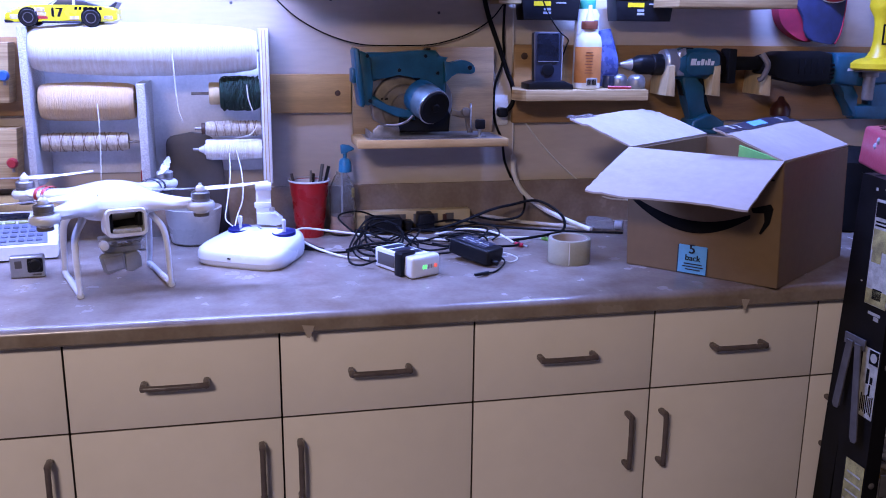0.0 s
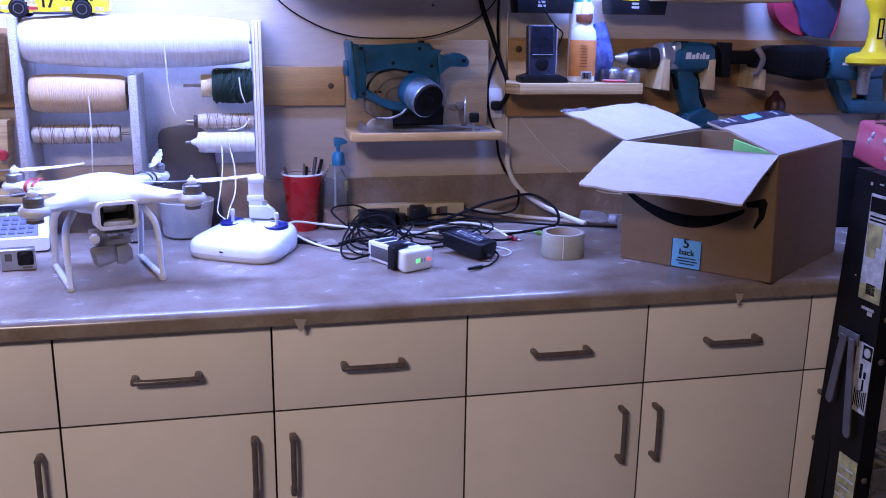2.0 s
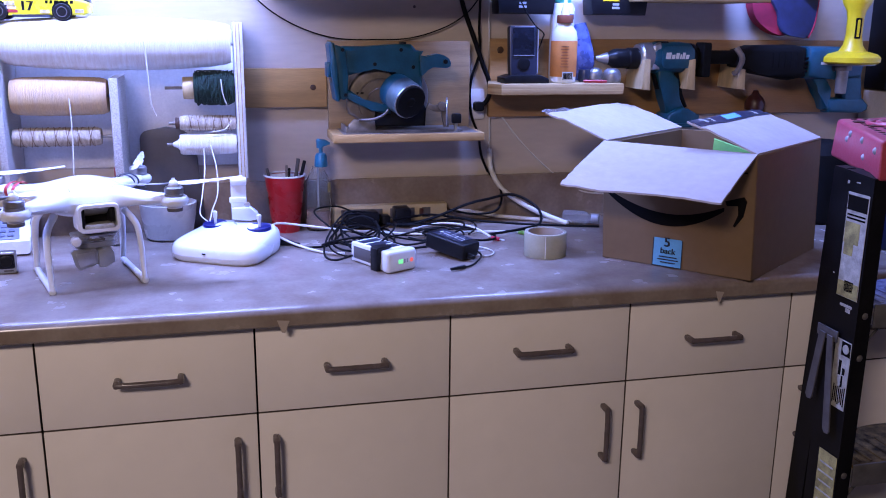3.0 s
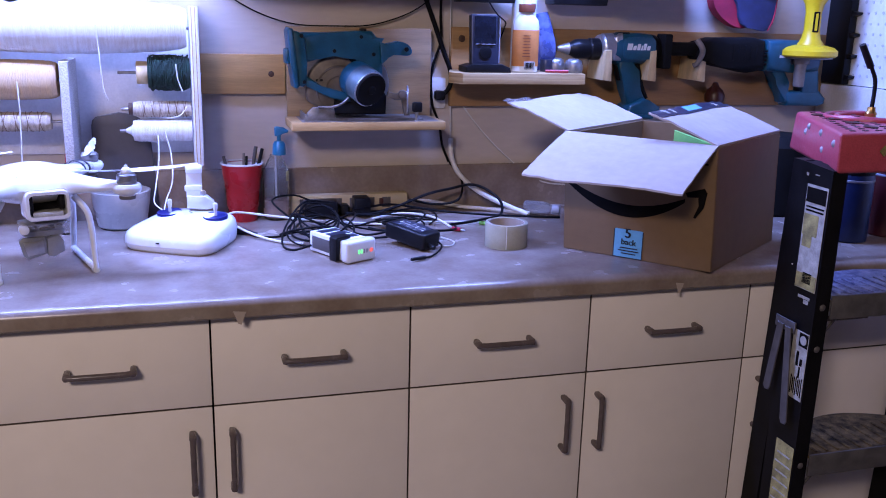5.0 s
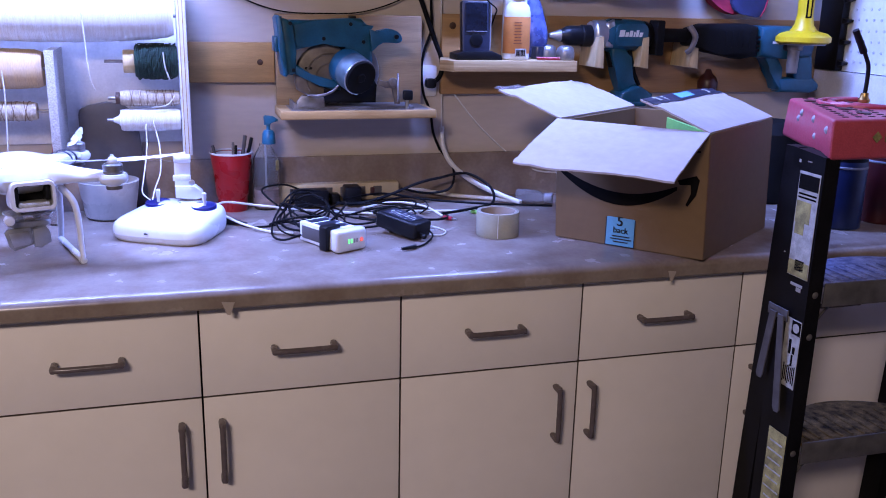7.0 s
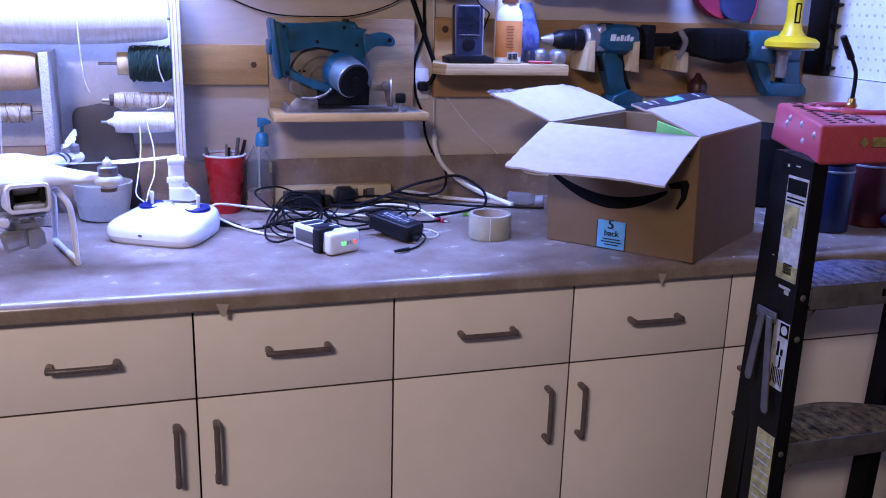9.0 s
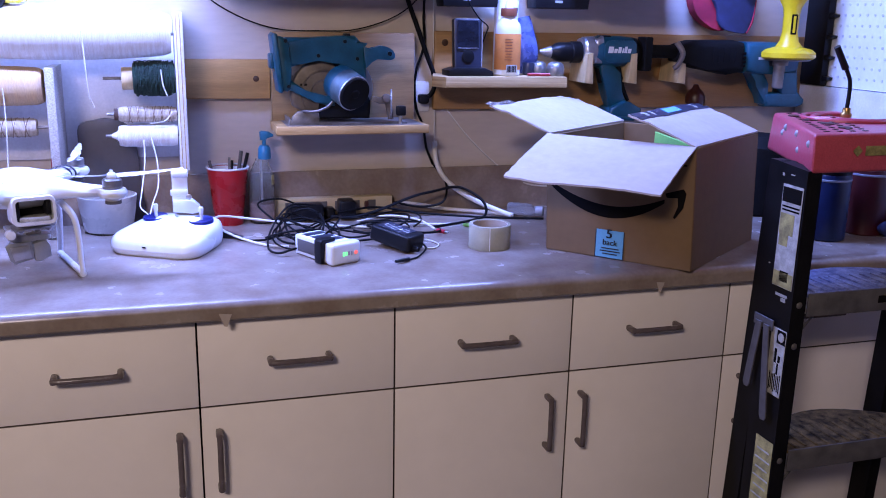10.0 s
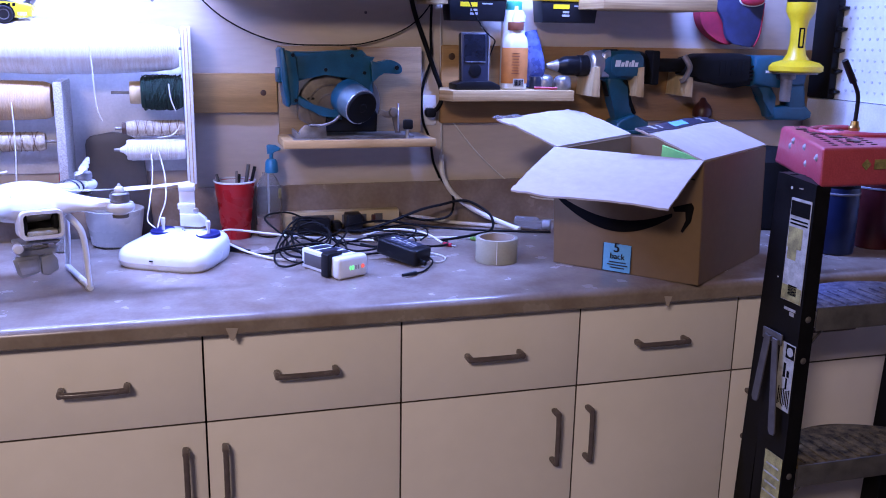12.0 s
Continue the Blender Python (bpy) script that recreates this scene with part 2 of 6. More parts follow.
def rounded(w, h, r, n=5, cx=0.0, cz=0.0):
    """A rounded rectangle as an outline."""
    out = []
    for sx, sz, a0 in ((1, 1, 0), (-1, 1, 90), (-1, -1, 180), (1, -1, 270)):
        for i in range(n + 1):
            a = radians(a0 + 90 * i / n)
            out.append((cx + sx * (w / 2 - r) + r * math.cos(a), cz + sz * (h / 2 - r) + r * math.sin(a)))
    return out


def smooth_path(points, steps=6):
    p = [Vector(q) for q in points]
    p = [p[0] * 2 - p[1]] + p + [p[-1] * 2 - p[-2]]
    out = []
    for i in range(1, len(p) - 2):
        a, b, c, d = p[i - 1:i + 3]
        for k in range(steps):
            t = k / steps
            out.append(0.5 * (2 * b + (c - a) * t + (2 * a - 5 * b + 4 * c - d) * t * t + (3 * b - a - 3 * c + d) * t ** 3))
    return out + [p[-2]]


def tube(bm, points, r, seg=8, steps=6, r_end=None, flat=1.0):
    """A round cord along points; r_end tapers it, flat squashes its section."""
    path = smooth_path(points, steps) if steps > 1 else [Vector(q) for q in points]
    r_end = r if r_end is None else r_end
    rings, up = [], Vector((0.13, 0.27, 0.95))
    for i, c in enumerate(path):
        d = (path[min(i + 1, len(path) - 1)] - path[max(i - 1, 0)]).normalized()
        side = d.cross(up)
        side = side.normalized() if side.length > 1e-4 else Vector((1, 0, 0))
        up = side.cross(d).normalized()
        q = r + (r_end - r) * i / (len(path) - 1)
        rings.append([bm.verts.new(c + q * (math.cos(a) * side + flat * math.sin(a) * up)) for a in (2 * math.pi * k / seg for k in range(seg))])
    for p, q in zip(rings, rings[1:]):
        for i in range(seg):
            j = (i + 1) % seg
            bm.faces.new((p[i], p[j], q[j], q[i]))
    bm.faces.new(rings[0][::-1])
    bm.faces.new(rings[-1])
    return bm


def ball(bm, rx, ry, rz, m=None, seg=20):
    vs = bmesh.ops.create_uvsphere(bm, u_segments=seg, v_segments=seg // 2 + 2, radius=1)["verts"]
    bmesh.ops.scale(bm, vec=(rx, ry, rz), verts=vs)
    place(bm, vs, m)
    return bm


def bmnew():
    return bmesh.new()


def mesh_from(bm, name, material, angle=38):
    bmesh.ops.recalc_face_normals(bm, faces=bm.faces)
    me = bpy.data.meshes.new(name)
    bm.to_mesh(me)
    bm.free()
    me.materials.append(material)
    me.polygons.foreach_set("use_smooth", [True] * len(me.polygons))
    me.set_sharp_from_angle(angle=radians(angle))
    return me


def part(name, bm, material, parent=None, label="", m=None):
    ob = new(name, mesh_from(bm, name, material))
    ob.parent = parent
    if m is not None:
        ob.matrix_basis = m
    if label:
        ob["label"] = label
    return ob


def thing(name, m, label, category, group="", kind=""):
    ob = new(name)
    ob.empty_display_size = 0.05
    ob.matrix_basis = m
    return tagged(ob, label, category, group, kind)


def solo(name, bm, material, label, category, m=None, group="", kind=""):
    return tagged(part(name, bm, material, None, "", m), label, category, group, kind)


def lettering(text, size, material, parent, m, name="lettering"):
    """Letters of the built-in font as a thin mesh, centred on m, facing -y of m."""
    cu = bpy.data.curves.new("letters", "FONT")
    cu.body, cu.size, cu.align_x, cu.align_y, cu.extrude = text, size, "CENTER", "CENTER", 0.0003
    tmp = bpy.data.objects.new("letters", cu)
    scene.collection.objects.link(tmp)
    me = bpy.data.meshes.new_from_object(tmp.evaluated_get(bpy.context.evaluated_depsgraph_get()))
    bpy.data.objects.remove(tmp)
    me.transform(pose(0, 0, 0, 90, 0, 0))
    me.materials.clear()
    me.materials.append(material)
    ob = new(name, me)
    ob.parent, ob.matrix_basis = parent, m
    return ob


def structure(name, bm, material, label, category):
    return solo(name, bm, material, label, category, kind="structure")


# ---------------------------------------------------------------- the room
TOP = 0.908          # bench height
WALL = 0.61          # face of the wall behind the bench
structure("floor", span(bmnew(), -2.6, 1.75, -3.6, 0.75, -0.1, 0), FLOORM, "grey concrete workshop floor", "floor")
structure("ceiling", span(bmnew(), -2.6, 1.75, -3.6, 0.75, 2.5, 2.6), WALLP, "plain painted workshop ceiling", "ceiling")
structure("wall_north", span(bmnew(), -2.6, 1.75, WALL, 0.75, 0, 2.5), PLY, "pale plywood wall behind the workbench", "wall")
structure("wall_south", span(bmnew(), -2.6, 1.75, -3.72, -3.6, 0, 2.5), WALLP, "plain painted wall", "wall")
structure("wall_west", span(bmnew(), -2.72, -2.6, -3.6, 0.75, 0, 2.5), WALLP, "plain painted wall", "wall")
structure("wall_east", span(bmnew(), 1.62, 1.75, -3.6, WALL, 0, 2.5), WALLP, "painted wall at the bench's end", "wall")

# white pegboard with its holes, low ledge and toothed black rail at the bench's end
peg = structure("pegboard", span(bmnew(), 1.612, 1.619, -0.3, 0.605, 1.21, 2.2), PEG, "white pegboard with rows of small hooks", "pegboard")
bm = bmnew()
for i in range(34):
    for k in range(13):
        y, z = 0.50 - i * 0.0254 + (0.0127 if k % 2 else 0), 1.235 + k * 0.0254
        lathe(bm, [(0, 0.0005), (0.0035, 0.0005), (0.004, 0.0015), (0.003, 0.003), (0, 0.003)], at(1.612, y, z, 0, -90, 0), 8)
part("peg_row", bm, HOLE, peg)
structure("ledge", span(bmnew(), 1.594, 1.619, -0.3, 0.606, 0.915, 1.208, 0.003), WHITEWOOD, "white painted panel below the pegboard", "ledge")
rail = thing("toothed_rail", at(1.6, 0.55, 1.21), "black plastic toothed rail on the white pegboard", "rail")
part("strip", span(bmnew(), -0.012, 0.011, -0.040, 0.043, 0, 0.6, 0.004), BLACK, rail)
for i in range(9):
    part("tooth", prism(bmnew(), [(0, 0), (0.016, 0.004), (0.018, 0.010), (0, 0.013)], 0.018, at(-0.008, -0.040, 0.012 + i * 0.052, 0, 0, -90)), BLACK, rail)

# boards of the wall's hanging system
structure("wall_cleat", span(bmnew(), 0.014, 0.196, 0.590, 0.6085, 1.178, 1.264, 0.003), PINE, "pine hanging strip screwed to the plywood wall", "wall strip")
structure("wall_cleat", span(bmnew(), -0.95, -0.482, 0.590, 0.6085, 1.178, 1.34, 0.003), OAKY, "golden pine hanging board on the wall", "wall strip")
# out of view; added to keep the tubes off the wall's top
structure("wall_cleat", span(bmnew(), -1.5, 0.036, 0.575, 0.6085, 1.452, 1.52, 0.003), PINE, "unseen pine strip added to shade the top of the wall", "wall strip")
structure("wall_cleat", span(bmnew(), 0.575, 1.592, 0.590, 0.6085, 1.150, 1.331, 0.003), OAKY, "golden pine hanging board on the wall", "wall strip")
for x, z, r in ((0.165, 1.222, 0.0065), (0.60, 1.305, 0.008)):
    solo("wood_knot", lathe(bmnew(), [(0, 0), (r, 0), (r * 0.8, 0.001), (0, 0.0012)], at(x, 0.5898, z, 90)), KNOT, "dark round knot in the pine board", "knot")
for x, z in ((-0.06, 1.415), (0.155, 1.425), (-0.2, 1.18), (0.40, 1.40)):
    solo("screw", lathe(bmnew(), [(0, 0), (0.0035, 0), (0.003, 0.0015), (0, 0.0015)], at(x, WALL - 0.0002, z, 90), 10), DARKGREY, "dark screw head in the plywood wall", "screw")

# ---------------------------------------------------------------- workbench
wt = thing("worktop", at(1.592, 0, 0, 0, 0, 90), "brown mottled laminate worktop with rolled edge and upstand", "worktop")
prof = [(0.5873, TOP - 0.030), (0.5873, TOP)]
prof += [(-0.010 - 0.018 * math.sin(a), TOP - 0.014 * (1 - math.cos(a))) for a in (radians(d) for d in (0, 20, 40, 60, 80, 90))]
prof += [(-0.028, 0.8775), (-0.025, 0.8745), (-0.006, 0.8745), (-0.006, TOP - 0.030)]
part("slab", prism(bmnew(), prof, 3.2), LAM, wt)
prof = [(0.6, TOP - 0.030), (0.6, 1.012), (0.589, 1.012), (0.5875, 1.010), (0.5875, TOP - 0.030)]
part("upstand", prism(bmnew(), prof, 3.2), LAM, wt)


def pull(parent, m):
    """A bow pull along x: two feet and a round grip in one piece."""
    bm = bmnew()
    for s in (-1, 1):
        box(bm, 0.011, 0.030, 0.012, at(s * 0.0500, -0.014, 0), 0.0045, 2)
    tube(bm, [(-0.052, -0.024, 0), (-0.03, -0.0265, 0), (0.03, -0.0265, 0), (0.052, -0.024, 0)], 0.0050, 10, 4)
    return part("handle", bm, PULL, parent, "brown-grey bow handle", m)


def base_cabinet(x0, columns, sides):
    """Cabinet of one or two columns, each a drawer over a door. sides: how far each door's pull sits from its left (+) or right (-) edge."""
    w = sum(columns)
    c = thing("base_cabinet", at(x0, 0, 0), "cream melamine base cabinet with drawers over doors", "cabinet", "cabinets under the worktop")
    # near-black body and plinth: shade behind the fronts put into the colour
    part("carcass", span(bmnew(), 0.001, w - 0.001, 0.0195, 0.585, 0.10, 0.870), DARKGAP, c, "cabinet body coloured dark for the shade in the gaps")
    part("plinth", span(bmnew(), 0.001, w - 0.001, 0.06, 0.08, 0, 0.099), DARKGAP, c)
    x = 0.0
    for cw, s in zip(columns, sides):
        g = 0.0015
        d = shade_edges(part("drawer_front", span(bmnew(), x + g, x + cw - g, 0, 0.018, 0.7145, 0.8665, 0.0012), CREAM, c))
        pull(d, at(x + cw / 2, 0, 0.7925))
        d = shade_edges(part("door", span(bmnew(), x + g, x + cw - g, 0, 0.018, 0.105, 0.7115, 0.0012), CREAM, c))
        pull(d, at(x + s + (cw if s < 0 else 0), 0, 0.618, 0, 90, 0))
        x += cw


def shade_edges(ob):
    """Colours the narrow sides of a board front dark: gap shade put into colour."""
    ob.data.materials.append(GAPEDGE)
    for f in ob.data.polygons:
        f.material_index = 1 if abs(f.normal.y) < 0.3 else 0
    return ob


base_cabinet(-0.686, (0.342,), (-0.034,))
base_cabinet(-0.344, (0.344, 0.339), (-0.0355, 0.0295))
base_cabinet(0.339, (0.343, 0.338), (-0.0445, 0.0245))
base_cabinet(1.02, (0.42, 0.152), (0.040, -0.03))
for x, z, s in ((0.046, 0.876, 0.8), (0.845, 0.877, 0.65)):
    solo("tape_scrap", prism(bmnew(), [(-0.012 * s, 0.012), (0.014 * s, 0.010), (0.004 * s, -0.014 * s), (-0.002, -0.012 * s)], 0.0006, at(x, -0.0302, z)), CARDIN,
         "scrap of clear tape stuck to the worktop edge", "tape scrap")

# ---------------------------------------------------------------- spool rack on the wall


def side_board(name, x, z0, z1, material, parent, w=0.018):
    return part(name, prism(bmnew(), [(-w / 2, z0), (w / 2, z0), (w / 2, z1), (-w / 2, z1)], 0.155, at(x, 0.452, 0), 0.002), material, parent)


rack = thing("spool_rack", at(0, 0, 0), "white painted wooden rack for string on the wall", "rack")
side_board("side_board", -0.457, 1.045, 1.3625, CHIP, rack, 0.014)
side_board("side_board", 0.003, 1.045, 1.362, WHITEWOOD, rack, 0.018)
part("back_panel", span(bmnew(), -0.449, -0.007, 0.599, 0.6085, 1.052, 1.345, 0.001), WHITEWOOD, rack, "white painted back panel")
for x in (-0.0015, 0.0055):
    part("ply_layer", span(bmnew(), x - 0.0009, x + 0.0009, 0.4514, 0.4535, 1.047, 1.360), PLYEDGE, rack, "darker plywood layer")
for z in (1.112, 1.165, 1.228, 1.30):
    part("nail", cyl(bmnew(), 0.0016, 0.003, at(0.0118, 0.50, z, 0, 90, 0), 8), METAL, rack)
side_board("divider", -0.243, 1.045, 1.252, CHIP, rack, 0.017)
for x0, x1, z in ((-0.46, -0.004, 1.318), (-0.46, -0.25, 1.214), (-0.46, -0.25, 1.132), (-0.148, -0.004, 1.229), (-0.145, -0.004, 1.156), (-0.150, -0.004, 1.112)):
    part("rod", cyl(bmnew(), 0.0032, x1 - x0, at(x0, 0.503, z, 0, 90, 0), 10), STEEL, rack)


def spool(x0, x1, z, r, belly, material, label, wound=0.0):
    """Wound string on a core that lies along x; belly swells its middle."""
    t = thing("string_spool", at(x0, 0.503, z), label, "spool", "spools on the rack")
    n, w = 40, x1 - x0
    prof = [(0.004, 0.001), (r * 0.55, 0.001), (r * 0.9, 0.0)]
    for i in range(n + 1):
        s = i / n
        e = min(1, 12 * s, 12 * (1 - s))
        rr = (r + belly * math.sin(math.pi * s) ** 0.7) * (0.93 + 0.07 * e ** 0.5)
        prof.append((rr + wound * (noise.noise((i * 1.7, z * 50, x0)) + 0.4 * (i % 2)), 0.002 + (w - 0.004) * s))
    prof += [(r * 0.9, w), (r * 0.55, w - 0.001), (0.004, w - 0.001)]
    part("winding", lathe(bmnew(), prof, at(0, 0, 0, 0, 90, 0), 36), material, t)
    return t


a = spool(-0.450, -0.012, 1.318, 0.041, 0.012, TWINEW, "large spool of white twine", 0.0008)
b = spool(-0.441, -0.260, 1.214, 0.036, 0.003, TWINET, "spool of tan twine", 0.0006)
c = spool(-0.446, -0.278, 1.132, 0.018, 0.001, JUTE, "thin spool of crossed jute twine", 0.001)
d = spool(-0.090, -0.008, 1.229, 0.032, 0.001, GREEN, "spool of dark green twine on a wooden core", 0.003)
random.seed(11)
for k in range(16):
    a0, w0 = random.uniform(0, 6.3), random.uniform(0.006, 0.066)
    sl2, rr = random.uniform(-0.02, 0.02), 0.0345 + random.uniform(0, 0.002)
    part("twine_turn", tube(bmnew(), [(min(max(w0 + sl2 * math.sin(i * 0.5), 0.003), 0.079), rr * math.cos(a0 + i * 0.42), rr * math.sin(a0 + i * 0.42)) for i in range(16)], 0.0013, 5, 2), GREEN, d)
part("core", cyl(bmnew(), 0.023, 0.022, at(-0.022, 0, 0, 0, 90, 0), 24, 0.002), WOODPEG, d, "wooden core end")
e = spool(-0.122, -0.008, 1.156, 0.015, 0.001, JUTE, "small spool of beige cord", 0.001)
part("core", cyl(bmnew(), 0.0125, 0.008, at(-0.009, 0, 0, 0, 90, 0), 16, 0.001), KNOT, e, "brown core end")
f = spool(-0.124, -0.008, 1.112, 0.022, 0.0005, TWINEW, "spool of bright white nylon cord", 0.0005)
part("core", lathe(bmnew(), [(0, 0), (0.004, 0), (0.009, 0.010), (0.012, 0.012), (0.012, 0.0155), (0, 0.0155)], at(-0.014, 0, 0, 0, 90, 0), 18), WHITEP, f, "white plastic cone")
for t, turns, w0, w1, rr in ((c, 7, 0.006, 0.160, 0.0195), (e, 6, 0.014, 0.108, 0.0162)):
    for sgn in (1, -1):
        n = turns * 12
        pts = [(w0 + (w1 - w0) * i / n, rr * math.cos(sgn * i * math.pi / 6), rr * math.sin(sgn * i * math.pi / 6)) for i in range(n + 1)]
        part("twine_turn", tube(bmnew(), pts, 0.0008, 5, 1), FIBRE, t)
spool_strings = (
    (a, [(0.272, -0.052, 0.005), (0.274, -0.054, -0.05), (0.276, -0.054, -0.095), (0.278, -0.05, -0.12), (0.285, -0.045, -0.142)]),
    (b, [(0.112, -0.038, 0.0), (0.113, -0.040, -0.05), (0.111, -0.04, -0.11), (0.108, -0.04, -0.17), (0.108, -0.04, -0.24)]),
    (d, [(0.055, -0.036, 0.02), (0.058, -0.038, -0.01), (0.066, -0.036, -0.035)]),
    (e, [(0.105, -0.014, 0.006), (0.09, -0.018, -0.012), (0.06, -0.02, -0.018)]),
    (f, [(0.048, -0.024, -0.006), (0.048, -0.05, -0.05), (0.040, -0.10, -0.10), (0.036, -0.110, -0.128), (0.050, -0.120, -0.142)]),
    (f, [(0.062, -0.024, 0.0), (0.072, -0.05, -0.045), (0.072, -0.09, -0.09), (0.060, -0.105, -0.122), (0.054, -0.118, -0.142)]),
)
for t, pts in spool_strings:
    part("loose_end", tube(bmnew(), pts, 0.0013, 6, 6), WCABLE, t, "loose end of string")

# holders with coloured knobs beside the rack
for z0, z1, knob, label in ((1.21, 1.33, BLUEP, "wooden tool holder with a blue knob"), (1.034, 1.158, REDPAINT, "wooden tool holder with a red knob")):
    h = thing("tool_holder", at(-0.512, 0, z0), label, "holder")
    part("block", prism(bmnew(), [(-0.16, 0), (0.006, 0), (0.014, z1 - z0), (-0.16, z1 - z0)], 0.06, at(0, 0.528, 0), 0.003), PLYEDGE, h)
    part("knob", lathe(bmnew(), [(0, 0.02), (0.008, 0.02), (0.011, 0.014), (0.011, 0.007), (0.006, 0.003), (0.005, 0), (0, 0)], at(0.002, 0.528, 0.055, 90), 14), knob, h)
    part("stem", cyl(bmnew(), 0.003, 0.012, at(0.002, 0.522, 0.036), 8), STEEL, h)

# ---------------------------------------------------------------- model race car on the rack
car = thing("model_race_car", at(-0.380, 0.515, 1.3625), "yellow die-cast model race car with dark roof", "model car")
outline = [(-0.108, 0.010), (-0.107, 0.022), (-0.100, 0.029), (-0.080, 0.0365), (-0.060, 0.0395), (-0.030, 0.041), (0.020, 0.041), (0.060, 0.0395), (0.092, 0.038), (0.100, 0.034), (0.099, 0.014), (0.090, 0.010), (-0.09, 0.008)]
part("body", prism(bmnew(), outline, 0.076, at(0, -0.038, 0), 0.005, 3), CARYELLOW, car, "yellow painted body")
part("cabin", prism(bmnew(), [(-0.034, 0.039), (-0.010, 0.0525), (0.000, 0.0555), (0.024, 0.0545), (0.046, 0.046), (0.068, 0.0395)], 0.058, at(0, -0.029, 0), 0.005, 3), NAVYP, car, "dark windows and roof")
part("roof", span(bmnew(), -0.006, 0.022, -0.024, 0.024, 0.0545, 0.0570, 0.001), CARYELLOW, car, "yellow roof panel")
for x0, x1, x2, x3 in ((-0.026, -0.008, -0.006, -0.020), (0.016, 0.018, 0.022, 0.022)):
    part("pillar", prism(bmnew(), [(x0, 0.041), (x1, 0.0535), (x2, 0.0535), (x3, 0.041)], 0.001, at(0, -0.0300, 0)), PAPER, car)
part("spoiler", prism(bmnew(), [(0.084, 0.038), (0.098, 0.048), (0.102, 0.047), (0.096, 0.037)], 0.066, at(0, -0.033, 0)), NAVYP, car)
part("bumper", span(bmnew(), -0.1095, -0.092, -0.036, 0.036, 0.006, 0.014, 0.003), NAVYP, car)
part("skirt", span(bmnew(), -0.040, 0.030, -0.0392, 0.036, 0.006, 0.0105, 0.001), NAVYP, car)
for x in (-0.064, 0.051):
    part("wheel_arch", lathe(bmnew(), [(0, 0), (0.0190, 0), (0.0190, 0.0012), (0, 0.0012)], at(x, -0.0374, 0.0175, 90), 26), MATT, car)
    for y in (-0.043, 0.028):
        w = part("wheel", lathe(bmnew(), [(0, 0.004), (0.008, 0.003), (0.010, 0), (0.0145, 0), (0.0163, 0.002), (0.0163, 0.010), (0.0145, 0.012), (0, 0.012)], at(x, y + 0.012, 0.0163, 90), 24), BLACK, car)
        part("rim", lathe(bmnew(), [(0.0088, 0), (0.0100, 0.0006), (0.0098, 0.0012), (0.0085, 0.0008), (0.0085, 0)], at(x, y - 0.0002, 0.0163, 90), 22), DARKGREY, w)
for o in (0.0, 0.0012, 0.0024):
    lettering("17", 0.025, NAVYP, car, at(-0.014 + o, -0.0388, 0.0260, 0, 0, 0), "number")
for x, w in ((0.024, 0.006), (0.032, 0.006), (0.0415, 0.009), (0.052, 0.008), (0.061, 0.006), (0.0695, 0.007)):
    part("name_bar", prism(bmnew(), [(x - w / 2, 0.0315), (x + w / 2 - 0.001, 0.0315), (x + w / 2, 0.0375), (x - w / 2 + 0.001, 0.0375)], 0.0008, at(0, -0.0386, 0)), INK, car, "dark bars of lettering")
for x, z, w, h, mm in ((-0.043, 0.0315, 0.018, 0.007, DECAL), (-0.040, 0.0235, 0.016, 0.006, DECAL), (-0.038, 0.0165, 0.018, 0.005, REDPAINT), (-0.090, 0.018, 0.014, 0.008, DECAL), (0.020, 0.0165, 0.016, 0.006, DECAL), (0.083, 0.018, 0.016, 0.006, DECAL), (-0.098, 0.027, 0.008, 0.003, PAPER)):
    part("decal", box(bmnew(), w, 0.0008, h, at(x, -0.0386, z)), mm, car)

# ---------------------------------------------------------------- quadcopter drone
drone = thing("quadcopter_drone", at(-0.283, 0.227, TOP, 0, 0, 18), "white quadcopter drone with empty gimbal on the worktop", "drone")


def shell_mesh():
    bm, n, k = bmnew(), 96, 16
    rows = {}
    for side in (1, -1):
        for i in range(n):
            th = 2 * math.pi * i / n
            lobe = ((1 + math.cos(4 * (th - math.pi / 4))) / 2) ** 6
            rmax = 0.078 + 0.122 * lobe
            for j in range(k + 1):
                s = j / k
                r = rmax * s
                if side == 1:
                    z = (0.009 + 0.028 * math.exp(-(r / 0.078) ** 2) + 0.003 * (r / 0.2)) * (1 - s ** 4) ** 0.5
                else:
                    z = -(0.010 + 0.020 * math.exp(-(r / 0.075) ** 4)) * (1 - s ** 5) ** 0.5
                if j == 0:
                    key = (side, 0)
                elif j == k:
                    key = ("rim", i)
                else:
                    key = (side, i, j)
                if key not in rows:
                    rows[key] = bm.verts.new((r * math.cos(th), r * math.sin(th), z + 0.006 * (r / 0.175) ** 2))
        for i in range(n):
            for j in range(k):
                def g(a, b):
                    return rows[(side, 0) if b == 0 else ("rim", a % n) if b == k else (side, a % n, b)]
                q = [g(i, j), g(i + 1, j), g(i + 1, j + 1), g(i, j + 1)]
                if j == 0:
                    q = [q[0], q[3], q[2]]
                bm.faces.new(q)
    return bm


